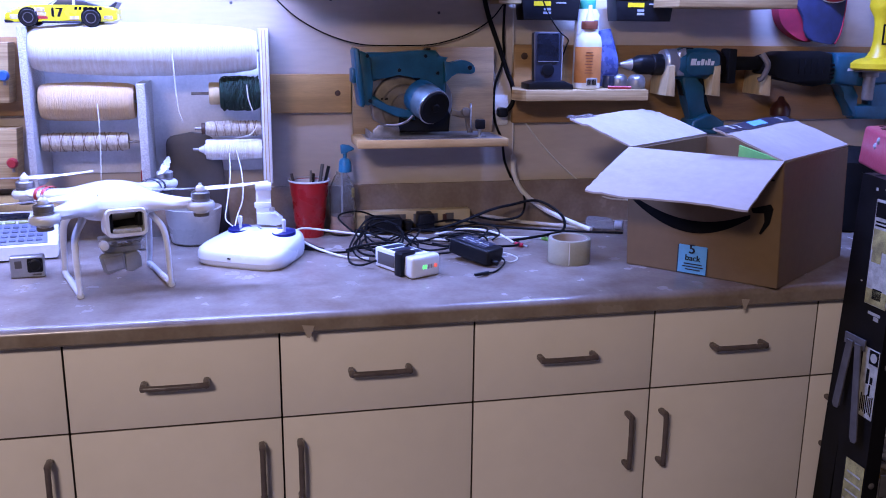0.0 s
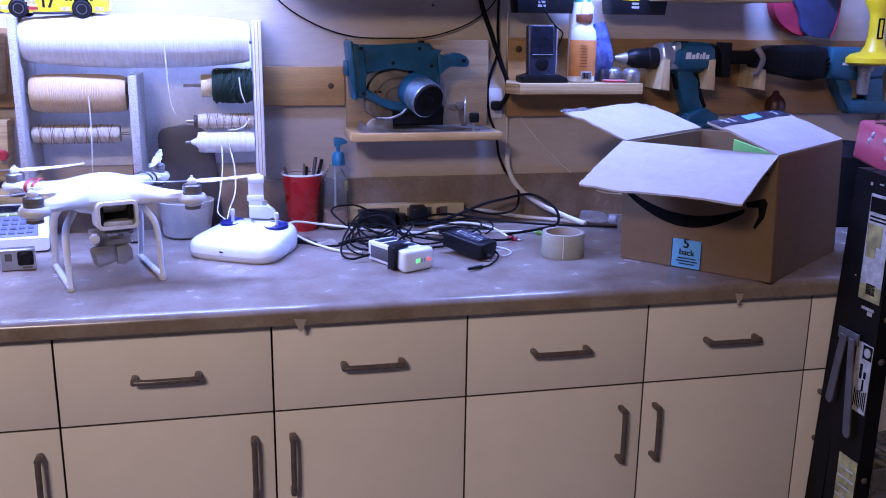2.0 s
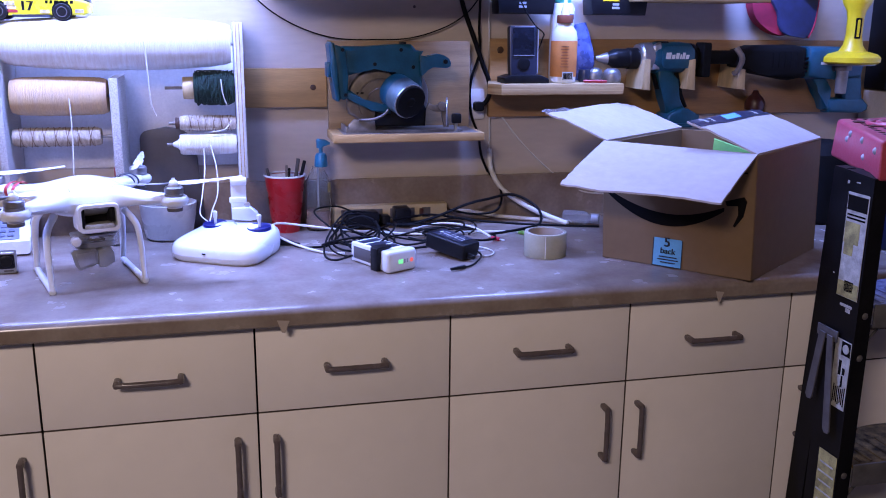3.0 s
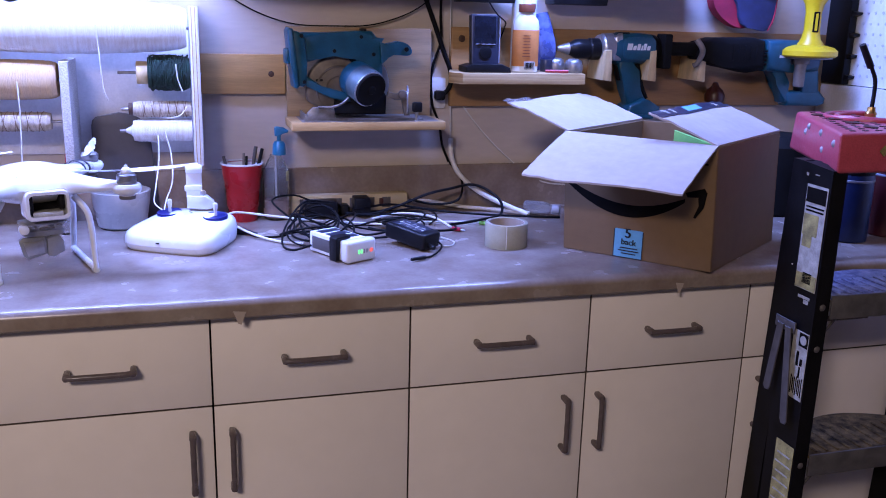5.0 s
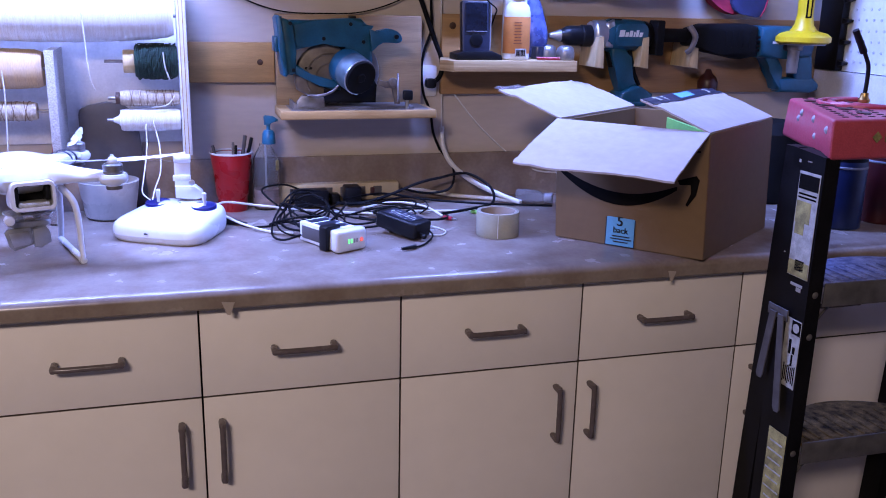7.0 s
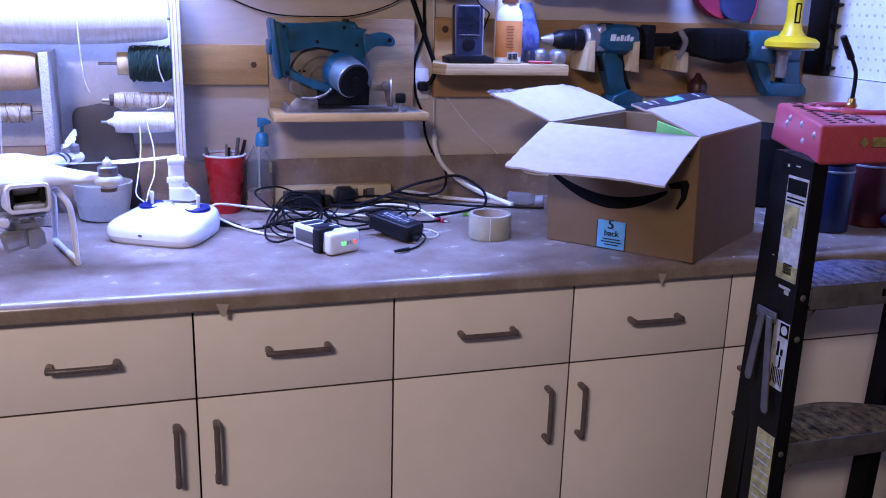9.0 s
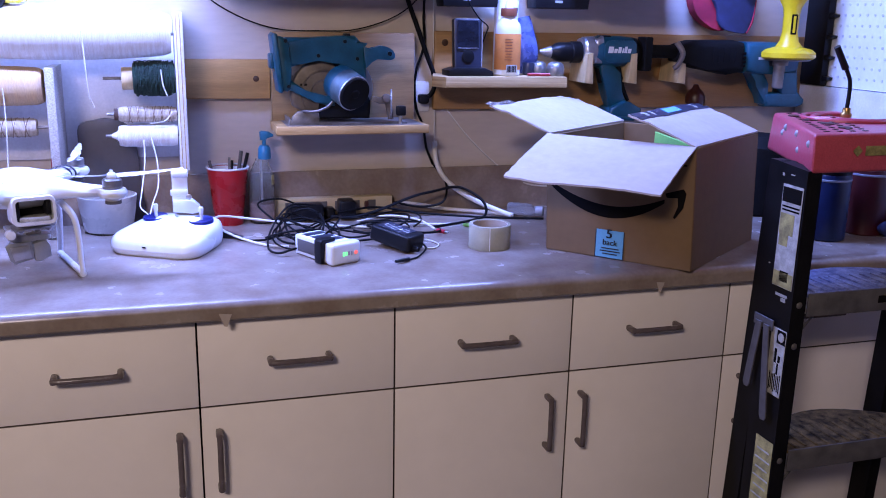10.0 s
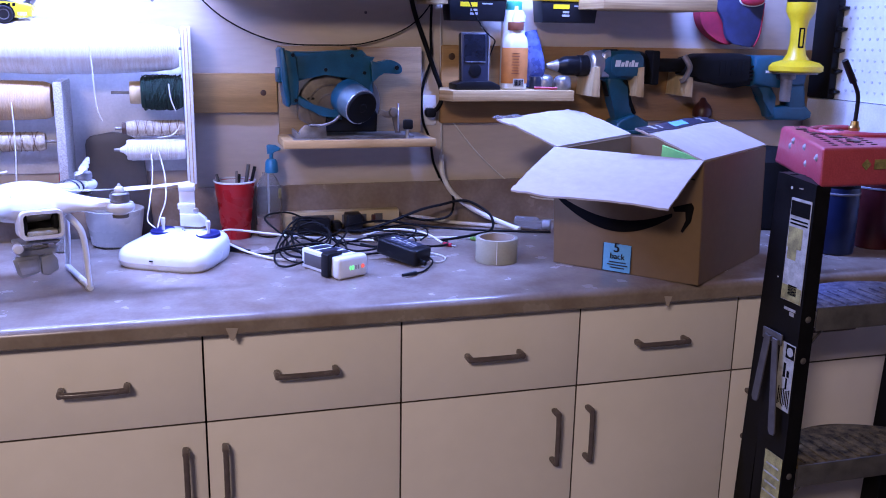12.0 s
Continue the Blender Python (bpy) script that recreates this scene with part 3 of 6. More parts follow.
part("shell", shell_mesh(), WHITEP, drone, "glossy white shell", at(0, 0, 0.150))
A = 0.127
spins = {(-1, -1): 16, (1, -1): -8, (-1, 1): -6, (1, 1): 72}
for (sx, sy), turn in spins.items():
    x, y = sx * A, sy * A
    part("motor_pod", lathe(bmnew(), [(0, -0.014), (0.012, -0.014), (0.014, -0.008), (0.0215, -0.007), (0.0245, -0.002), (0.0245, 0.003), (0.0215, 0.0075), (0, 0.009)], at(x, y, 0.153), 28), WHITEP, drone)
    mo = part("motor", lathe(bmnew(), [(0, 0), (0.0150, 0), (0.0162, 0.0015), (0.0162, 0.0045), (0.0152, 0.005), (0.0152, 0.006), (0.0162, 0.0065), (0.0162, 0.0150), (0.0140, 0.0175), (0.003, 0.018), (0, 0.018)], at(x, y, 0.1605), 28), STEEL, drone, "grey metal motor")
    part("motor_foot", cyl(bmnew(), 0.0135, 0.006, at(x, y, 0.1345), 20, 0.001), DARKGREY, drone, "dark lamp lens under the arm")
    pr = part("propeller", lathe(bmnew(), [(0, 0), (0.0085, 0), (0.009, 0.004), (0.006, 0.009), (0.003, 0.011), (0.0025, 0.014), (0, 0.0145)], None, 18), WHITEP, drone, "white propeller", at(x, y, 0.1785, 0, 0, turn))
    for s in (1, -1):
        bm = bmnew()
        prev = None
        for i in range(15):
            q = i / 14
            r = 0.006 + 0.113 * q
            wid = 0.006 + 0.010 * math.sin(math.pi * min(1, q * 1.5 + 0.12)) ** 1 * (1 - 0.2 * q) if q < 0.55 else 0.0145 * (1 - (q - 0.55) * 1.4)
            tw = radians(20 - 14 * q)
            ring = []
            for u, hgt in ((-0.55, 0), (0, 0.0013), (0.5, 0), (0, -0.0006)):
                ring.append(bm.verts.new((s * r, s * u * wid * math.cos(tw), 0.005 + 0.006 * q * q + u * wid * math.sin(tw) + hgt)))
            if prev:
                for c2 in range(4):
                    bm.faces.new((prev[c2], prev[(c2 + 1) % 4], ring[(c2 + 1) % 4], ring[c2]))
            else:
                bm.faces.new(ring)
            prev = ring
        bm.faces.new(prev[::-1])
        part("blade", bm, WHITEP, pr)
# striped arms: red on one rear arm, dark on the other
for sx, mm in ((-1, REDPAINT), (1, NAVYP)):
    for k in (0.128, 0.143):
        bm = bmnew()
        lathe(bm, [(0.0140, -0.0036), (0.0150, 0), (0.0140, 0.0036)], at(sx * k * 0.707, k * 0.707, 0.1555, 0, 90, 135 if sx < 0 else 45), 28, 1.6)
        part("stripe", bm, mm, drone)
part("top_slot", tube(bmnew(), [(-0.034, 0.040, 0.1755), (-0.016, 0.036, 0.1798), (0.008, 0.035, 0.1802), (0.030, 0.037, 0.1772)], 0.0022, 8, 5, None, 0.5), GREYP, drone, "grey slot across the top")
# landing gear: two struts and a skid a side
for sx in (-1, 1):
    X = sx * 0.0775
    for sy in (-1, 1):
        part("strut", tube(bmnew(), [(sx * 0.058, sy * 0.045, 0.130), (sx * 0.074, sy * 0.062, 0.105), (X * 1.0, sy * 0.072, 0.070), (X, sy * 0.078, 0.035), (X, sy * 0.0855, 0.006)], 0.0078, 12, 6, 0.0052, 0.8), WHITEP, drone)
    part("skid", tube(bmnew(), [(X, -0.087, 0.006), (X, -0.03, 0.0055), (X, 0.03, 0.0055), (X, 0.087, 0.006)], 0.0058, 12, 4), WHITEP, drone)
    for sy in (-1, 1):
        part("foot_pad", box(bmnew(), 0.010, 0.020, 0.003, at(X, sy * 0.075, 0.0015), 0.001), GREYP, drone)
# open battery bay facing forward
bay = part("bay_frame", bmnew(), WHITEP, drone)
bm = bmnew()
outer, inner = rounded(0.070, 0.050, 0.011, 6), rounded(0.058, 0.036, 0.006, 6)
vo = [[bm.verts.new((x, y, z)) for x, z in o] for o, y in ((outer, 0.05), (outer, 0.002), (rounded(0.067, 0.047, 0.010, 6), 0.0), (inner, 0.0), (inner, 0.05))]
for p, q in zip(vo, vo[1:]):
    for i in range(len(p)):
        bm.faces.new((p[i], p[(i + 1) % len(p)], q[(i + 1) % len(p)], q[i]))
bay.data = mesh_from(bm, "bay_frame", WHITEP)
bay.matrix_basis = at(0.008, -0.088, 0.126, -4)
part("bay_back", span(bmnew(), -0.029, 0.029, 0.045, 0.049, -0.018, 0.018), BLACK, bay)
part("bay_floor", span(bmnew(), -0.024, 0.0240, 0.001, 0.040, -0.0178, -0.0105, 0.002), PAPER, bay, "scuffed pale bay floor")
part("bay_ceiling", span(bmnew(), -0.029, 0.029, 0.004, 0.045, 0.0165, 0.0178), BLACK, bay)
part("bay_rail", span(bmnew(), -0.0287, -0.022, 0.006, 0.045, -0.017, 0.0175, 0.002), BLACK, bay)
part("bay_latch", span(bmnew(), 0.020, 0.0287, 0.010, 0.045, -0.009, 0.0175, 0.003), BLACK, bay)
for sx in (-1, 1):
    for i in range(5):
        part("vent_slot", box(bmnew(), 0.0014, 0.0016, 0.009, at(sx * (0.036 + i * 0.0048) + 0.004, -0.0560 + i * 0.0006, 0.1731 - i * 0.0014, -72, 0, 0), 0.0004), GREYP, drone)
# gimbal: damper plate, stem, arms and camera cradle
gim = part("gimbal_plate", prism(bmnew(), rounded(0.074, 0.046, 0.010), 0.003, at(0.002, -0.05, 0.094, -90)), GIMBAL, drone, "grey metal gimbal plate")
part("gimbal_plate", prism(bmnew(), rounded(0.066, 0.036, 0.008), 0.009, at(0.002, -0.05, 0.080, -90), 0.002), GIMBAL, drone, "grey metal gimbal plate")
part("plate_slot", box(bmnew(), 0.024, 0.001, 0.003, at(0.006, -0.0685, 0.0845)), DARKGREY, drone)
for x in (-0.030, -0.012, 0.014, 0.032):
    part("damper", ball(bmnew(), 0.006, 0.006, 0.0065, at(x, -0.064 + abs(x) * 0.2, 0.091), 12), GREYP, gim)
part("gimbal_motor", cyl(bmnew(), 0.008, 0.015, at(-0.032, -0.073, 0.088, 90), 20, 0.002), WHITEM, drone)
part("gimbal_stem", span(bmnew(), 0.000, 0.011, -0.062, -0.054, 0.062, 0.082, 0.0015), GIMBAL, drone)
cr = part("camera_cradle", prism(bmnew(), [(-0.040, 0.066), (-0.034, 0.071), (0.000, 0.071), (0.002, 0.064), (0.003, 0.042), (-0.010, 0.038), (-0.028, 0.034), (-0.034, 0.040)], 0.010, at(0, -0.074, 0), 0.0015), GIMBAL, drone, "bent aluminium camera cradle")
part("cradle_plate", prism(bmnew(), [(-0.034, 0.064), (-0.003, 0.066), (-0.001, 0.044), (-0.028, 0.040)], 0.0012, at(0, -0.0756, 0), 0.0004), METAL, cr)
part("cradle_side", prism(bmnew(), [(0.0035, 0.068), (0.024, 0.072), (0.030, 0.062), (0.031, 0.044), (0.022, 0.040), (0.014, 0.035), (0.0035, 0.038)], 0.016, at(0, -0.078, 0), 0.002), GIMBAL, cr)
part("gimbal_motor", cyl(bmnew(), 0.009, 0.010, at(0.015, -0.064, 0.054, -90), 18, 0.002), GIMBAL, cr)

# ---------------------------------------------------------------- things round the drone
lm = thing("label_maker", at(-0.545, 0.505, TOP, 0, 0, 8), "white label printer with grey keyboard and screen", "label maker")
part("body", prism(bmnew(), [(-0.055, 0.004), (0.105, 0.004), (0.105, 0.030), (0.095, 0.034), (0.060, 0.052), (0.030, 0.066), (-0.04, 0.074), (-0.055, 0.060)][::-1], 0.22, at(-0.105, 0, 0, 0, 0, -90), 0.008, 3), WHITEP, lm)
part("base", span(bmnew(), -0.10, 0.112, -0.100, 0.05, 0, 0.006, 0.003), NAVYP, lm)
sl = math.degrees(math.atan2(0.032, 0.065))
part("key_bed", box(bmnew(), 0.19, 0.070, 0.004, at(0.0, -0.066, 0.0475, sl - 1, 0, 0), 0.002), KEYBED, lm)
for r in range(4):
    for q in range(11):
        part("key", box(bmnew(), 0.0118, 0.0088, 0.004, at(-0.084 + q * 0.0163 + r * 0.002, -0.088 + r * 0.0135, 0.0400 + r * 0.0063, sl, 0, 0), 0.0012, 1), KEYG, lm)
for q in range(7):
    part("key", box(bmnew(), 0.020, 0.008, 0.004, at(-0.075 + q * 0.025, -0.034, 0.0655, sl, 0, 0), 0.0012, 1), OLIVE, lm)
part("screen", box(bmnew(), 0.12, 0.028, 0.003, at(0.0, -0.008, 0.0735, 10, 0, 0), 0.001), SCREEN, lm)

ac = thing("action_camera", at(-0.447, 0.279, TOP, 0, 0, 6), "small silver action camera with black lens", "camera")
part("body", span(bmnew(), -0.0295, 0.0295, 0, 0.021, 0, 0.041, 0.003, 3), METAL, ac)
part("front_plate", prism(bmnew(), rounded(0.055, 0.037, 0.003, 4, 0, 0.0205), 0.0012, at(0, -0.0008, 0)), GIMBAL, ac)
part("lens_ring", lathe(bmnew(), [(0.0105, 0), (0.0118, 0.001), (0.0118, 0.005), (0.0095, 0.006), (0.009, 0.004), (0, 0.0035)], at(0.0135, -0.0008, 0.0235, 90), 28), BLACK, ac)
part("lens_block", prism(bmnew(), rounded(0.027, 0.027, 0.004, 4, 0.0135, 0.0235), 0.001, at(0, -0.0016, 0)), BLACK, ac)
part("display", prism(bmnew(), rounded(0.012, 0.014, 0.001, 2, -0.015, 0.026), 0.001, at(0, -0.0016, 0)), DARKGREY, ac)
part("name_bar", box(bmnew(), 0.016, 0.0006, 0.003, at(0.016, -0.0011, 0.006)), DARKGREY, ac)

solo("plant_pot", lathe(bmnew(), [(0, 0), (0.042, 0), (0.049, 0.005), (0.0565, 0.050), (0.060, 0.078), (0.057, 0.079), (0.053, 0.050), (0.044, 0.008), (0, 0.007)], at(-0.158, 0.522, TOP), 44), POTM,
     "white glazed tapered pot on the worktop", "pot")
bm = bmnew()
pts = [(-0.057, 0.0)] + [(-0.057 + 0.020 * (1 - math.cos(a)), 0.205 + 0.020 * math.sin(a)) for a in (radians(d) for d in (0, 30, 60, 90))] + [(0.0, 0.232), (0.03, 0.227), (0.05, 0.212), (0.060, 0.19), (0.074, 0.0)]
prism(bm, pts, 0.010, at(-0.155, 0.582, TOP + 0.0006), 0.003)
solo("dark_rounded_panel", bm, DARKGREY, "dark grey rounded upright panel behind the pot", "board")
bt = thing("glue_vial", at(-0.262, 0.47, TOP), "small clear vial with metal cap", "vial")
part("vial", cyl(bmnew(), 0.011, 0.030, None, 18, 0.002), GLASS, bt)
part("cap", cyl(bmnew(), 0.009, 0.009, at(0, 0, 0.030), 18, 0.001), METAL, bt)
rd = thing("utility_knife", at(-0.262, 0.56, TOP), "red handled tool standing behind the drone", "tool")
part("handle", prism(bmnew(), [(-0.006, 0), (0.008, 0), (0.005, 0.150), (0, 0.160), (-0.004, 0.148)], 0.008, None, 0.002), REDPAINT, rd)

rc = thing("remote_controller", at(-0.033, 0.350, TOP, 0, 0, -30), "white two-stick remote controller with phone holder", "remote control")
bm = bmnew()
prev, N = None, 64
for s, h in ((0.84, 0.004), (0.92, 0.0), (0.975, 0.005), (0.997, 0.014), (1.0, 0.022), (0.99, 0.031), (0.962, 0.038), (0.915, 0.042), (0.84, 0.0445), (0.5, 0.047), (0.0, 0.0475)):
    ring = []
    for i in range(N):
        a = 2 * math.pi * i / N
        ca, sa = math.cos(a), math.sin(a)
        sup = (abs(ca) ** 4.6 + abs(sa) ** 4.6) ** (-1 / 4.6)
        x, y = 0.092 * sup * ca, 0.086 * sup * sa
        x *= 1 - 0.09 * (y / 0.086)
        ring.append(bm.verts.new((x * s, y * s, h + 0.009 * (y / 0.086) * (h > 0.015))))
    if prev:
        for i in range(N):
            bm.faces.new((prev[i], prev[(i + 1) % N], ring[(i + 1) % N], ring[i]))
    else:
        bm.faces.new(ring[::-1])
    prev = ring
bmesh.ops.remove_doubles(bm, verts=bm.verts, dist=1e-5)
part("body", bm, WHITEP, rc)
for x in (-0.050, 0.050):
    g = part("stick_gate", lathe(bmnew(), [(0, 0), (0.020, 0), (0.0235, 0.0024), (0.0245, 0.001), (0.0245, -0.006), (0, -0.006)], at(x, 0.032, 0.0525, 6), 30), GATE, rc, "dark blue round stick gate")
    part("stick", lathe(bmnew(), [(0.003, 0), (0.003, 0.010), (0.0042, 0.014), (0.0046, 0.024), (0.003, 0.026), (0, 0.026)], at(x, 0.034, 0.053), 14), WHITEM, g)
for x, y in ((-0.006, 0.034), (0.002, 0.026)):
    part("switch", cyl(bmnew(), 0.0022, 0.010, at(x, y, 0.049), 10, 0.0006), GREYP, rc)
part("port", box(bmnew(), 0.008, 0.002, 0.003, at(-0.008, -0.0862, 0.020), 0.001), BLACK, rc)
ho = part("phone_holder", prism(bmnew(), rounded(0.030, 0.075, 0.010, 5, 0, 0.037), 0.020, at(-0.006, 0.054, 0.074, -6, 0, 26), 0.004), WHITEP, rc)
part("clamp", prism(bmnew(), [(-0.018, 0.028), (0.020, 0.028), (0.034, 0.016), (0.036, 0.004), (0.020, 0), (-0.018, 0.004)], 0.026, at(0.002, 0.046, 0.058, 0, 0, 26), 0.003), WHITEP, ho)
part("rib", box(bmnew(), 0.034, 0.005, 0.012, at(-0.004, 0.048, 0.102, 0, 0, 26), 0.002), WHITEM, ho)
part("pivot", cyl(bmnew(), 0.0085, 0.032, at(-0.022, 0.052, 0.139, 0, 90, 26), 18, 0.002), WHITEM, ho)
part("screw_cap", cyl(bmnew(), 0.006, 0.004, at(0.016, 0.050, 0.094, 90, 0, 26), 14, 0.001), METAL, ho)

# ---------------------------------------------------------------- cup, bottle, cables, chargers
cup = thing("drinking_cup", at(0.093, 0.545, TOP), "red plastic cup holding pens", "cup")
part("cup", lathe(bmnew(), [(0, 0.004), (0.028, 0.004), (0.029, 0), (0.0305, 0), (0.0325, 0.03), (0.034, 0.032), (0.0395, 0.09), (0.041, 0.093), (0.0440, 0.124), (0.0425, 0.124), (0.0395, 0.093), (0.0315, 0.03), (0.028, 0.007), (0, 0.007)], None, 40), RED, cup)
part("rim", lathe(bmnew(), [(0.0425, 0.1242), (0.0455, 0.1242), (0.0465, 0.1262), (0.0455, 0.1284), (0.0435, 0.1284), (0.0422, 0.1262)], None, 40), WHITEP, cup, "white rolled rim")
part("lining", lathe(bmnew(), [(0.0422, 0.123), (0.0393, 0.093), (0.031, 0.03), (0.0275, 0.008), (0, 0.008)], None, 40), WHITEM, cup, "white inside")
for x, y, lx, ly, h, r, mm in ((0.022, 0.012, 0.010, 0.0, 0.160, 0.0042, DARKGREY), (0.026, -0.004, 0.018, -0.004, 0.158, 0.0038, BLACK), (0.002, 0.014, 0.004, 0.004, 0.145, 0.0028, STEEL), (-0.03, 0.01, -0.008, 0, 0.140, 0.0035, DARKGREY), (0.012, 0.020, 0, 0, 0.138, 0.003, BLACK)):
    solo("pen", tube(bmnew(), [(0.093 + x * 0.3, 0.545 + y * 0.3, TOP + 0.01), (0.093 + x + lx, 0.545 + y + ly, TOP + h)], r, 10, 1), mm, "dark pen standing in the red cup", "pen", group="pens in the cup")

bo = thing("pump_bottle", at(0.166, 0.545, TOP), "clear pump bottle with blue pump", "bottle")
part("bottle", lathe(bmnew(), [(0, 0), (0.025, 0), (0.0285, 0.004), (0.029, 0.03), (0.0285, 0.095), (0.0265, 0.112), (0.018, 0.130), (0.0125, 0.138), (0.0125, 0.143), (0.0105, 0.143), (0.016, 0.128), (0.025, 0.110), (0.0272, 0.03), (0.024, 0.003), (0, 0.003)], None, 36), GLASS, bo)
part("liquid", lathe(bmnew(), [(0, 0.004), (0.023, 0.004), (0.0265, 0.008), (0.0268, 0.044), (0, 0.044)], None, 30), LIQ, bo)
part("pump_collar", lathe(bmnew(), [(0, 0.143), (0.0145, 0.143), (0.0150, 0.146), (0.0135, 0.166), (0.010, 0.172), (0.0045, 0.174), (0.0045, 0.186), (0, 0.186)], at(0.008, 0, 0), 26), PUMPB, bo)
part("pump_head", prism(bmnew(), [(-0.009, 0.184), (0.004, 0.184), (0.009, 0.193), (0.020, 0.191), (0.021, 0.196), (0.010, 0.203), (-0.006, 0.205), (-0.010, 0.202)], 0.012, at(0.008, -0.006, 0), 0.003), PUMPB, bo)
part("dip_tube", cyl(bmnew(), 0.0022, 0.135, at(0, 0, 0.006), 8), WHITEM, bo)
part("label", prism(bmnew(), rounded(0.011, 0.022, 0.002, 3, 0, 0), 0.0012, at(0.0235, -0.0178, 0.098, 0, 0, 52)), YPAPER, bo, "small yellow label")

ps = thing("power_strip", at(0.194, 0.56, TOP + 0.006), "beige power strip against the upstand", "power strip")
part("body", span(bmnew(), 0, 0.276, 0, 0.0265, 0, 0.040, 0.004), BEIGE, ps)
for i in range(6):
    part("socket", box(bmnew(), 0.020, 0.002, 0.024, at(0.035 + i * 0.038, -0.0006, 0.020), 0.0008), DARKGREY, ps)
part("switch", box(bmnew(), 0.010, 0.005, 0.018, at(0.213, -0.002, 0.021), 0.002), CORK, ps)
for x, w, h, dpt in ((0.262, 0.075, 0.034, 0.046), (0.355, 0.037, 0.040, 0.046), (0.318, 0.020, 0.022, 0.030)):
    solo("plug_adapter", span(bmnew(), x - w / 2, x + w / 2, 0.557 - dpt, 0.557, TOP + 0.006, TOP + 0.006 + h, 0.005, 3), BLACK, "black plug-in adapter in the power strip", "adapter", group="adapters in the power strip")


def cord(name, pts, r, material, label, seg=8, steps=8):
    return solo(name, tube(bmnew(), pts, r, seg, steps), material, label, "cable")


T = TOP + 0.003
# leads on the worktop
cord("black_lead", [(0.085, 0.398, T + 0.004), (0.105, 0.375, T), (0.135, 0.362, T), (0.170, 0.380, T), (0.19, 0.43, T + 0.012), (0.15, 0.48, T + 0.05), (0.20, 0.51, T + 0.055), (0.25, 0.515, T + 0.035)], 0.0022, CABLE, "black lead with loose plug on the worktop")
plug = thing("loose_plug", at(0.083, 0.402, TOP, 0, 0, -32), "black plug lying loose on the worktop", "plug")
part("body", prism(bmnew(), [(-0.014, 0.002), (0.016, 0.004), (0.016, 0.012), (-0.010, 0.018), (-0.014, 0.016)], 0.014, at(0, -0.007, -0.002), 0.003), BLACK, plug)
part("boot", cyl(bmnew(), 0.004, 0.018, at(0.014, 0, 0.006, 0, 90, 0), 10, 0.001, 0.0026), BLACK, plug)
random.seed(7)
for k in range(9):
    cx, cy = 0.235 + 0.03 * random.uniform(-1, 1), 0.355 + 0.05 * random.uniform(-1, 1)
    rx, ry, lift = random.uniform(0.035, 0.075), random.uniform(0.05, 0.10), random.uniform(0.02, 0.058)
    ph, pts = random.uniform(0, 6), []
    for i in range(11):
        a = ph + i * 0.62
        pts.append((cx + rx * math.cos(a), cy + ry * math.sin(a), T + 0.002 * k * 0.5 + lift * (0.5 + 0.5 * math.sin(a + k)) ** 1.5))
    cord("tangled_lead", pts, random.choice((0.0018, 0.0020, 0.0024)), CABLE, "black charger lead coiled on the worktop")
for k in range(7):
    cx, cy = 0.40 + 0.06 * random.uniform(-1, 1), 0.395 + 0.05 * random.uniform(-1, 1)
    rx, ry, lift = random.uniform(0.05, 0.10), random.uniform(0.04, 0.09), random.uniform(0.008, 0.035)
    ph, pts = random.uniform(0, 6), []
    for i in range(9):
        a = ph + i * 0.6
        pts.append((cx + rx * math.cos(a), cy + ry * math.sin(a), T + 0.001 * k + lift * (0.5 + 0.5 * math.sin(1.3 * a + k))))
    cord("tangled_lead", pts, random.choice((0.0018, 0.0022, 0.0026)), CABLE, "black charger lead coiled on the worktop")
cord("black_lead", [(0.445, 0.235, T + 0.014), (0.452, 0.205, T + 0.006), (0.425, 0.165, T), (0.395, 0.142, T + 0.001), (0.375, 0.132, T + 0.002)], 0.0018, CABLE, "thin black lead with small plug on the worktop")
solo("lead_plug", tube(bmnew(), [(0.402, 0.145, T + 0.002), (0.372, 0.130, T + 0.003)], 0.0042, 10, 1, 0.003), BLACK, "small black connector on the worktop", "plug")
cord("black_lead", [(0.20, 0.235, T + 0.012), (0.165, 0.235, T + 0.004), (0.150, 0.285, T + 0.004), (0.165, 0.34, T + 0.03), (0.21, 0.41, T + 0.06), (0.27, 0.45, T + 0.05)], 0.0022, CABLE, "black charger lead running to the battery")
cord("black_lead", [(0.30, 0.42, T + 0.03), (0.35, 0.44, T + 0.022), (0.42, 0.47, T + 0.03), (0.50, 0.50, T + 0.05), (0.56, 0.53, T + 0.055), (0.62, 0.52, T + 0.065), (0.665, 0.48, T + 0.04), (0.655, 0.43, T + 0.015), (0.60, 0.40, T + 0.01), (0.52, 0.38, T + 0.006)], 0.0032, CABLE, "black power lead looping over the worktop")
cord("black_lead", [(0.33, 0.50, T + 0.02), (0.42, 0.52, T + 0.025), (0.52, 0.50, T + 0.012), (0.62, 0.47, T + 0.006), (0.72, 0.45, T + 0.002), (0.80, 0.43, T + 0.001)], 0.0026, CABLE, "black power lead along the worktop")
cord("black_lead", [(0.47, 0.545, T + 0.03), (0.53, 0.53, T + 0.02), (0.585, 0.53, T + 0.03), (0.60, 0.56, T + 0.07), (0.575, 0.58, T + 0.11)], 0.0028, CABLE, "black power lead rising to the wall")
cord("white_lead", [(0.048, 0.425, T + 0.032), (0.072, 0.452, T + 0.034), (0.13, 0.452, T + 0.026), (0.22, 0.435, T + 0.016), (0.34, 0.415, T + 0.008), (0.42, 0.40, T + 0.004)], 0.0024, WCABLE, "white lead looping over the worktop")
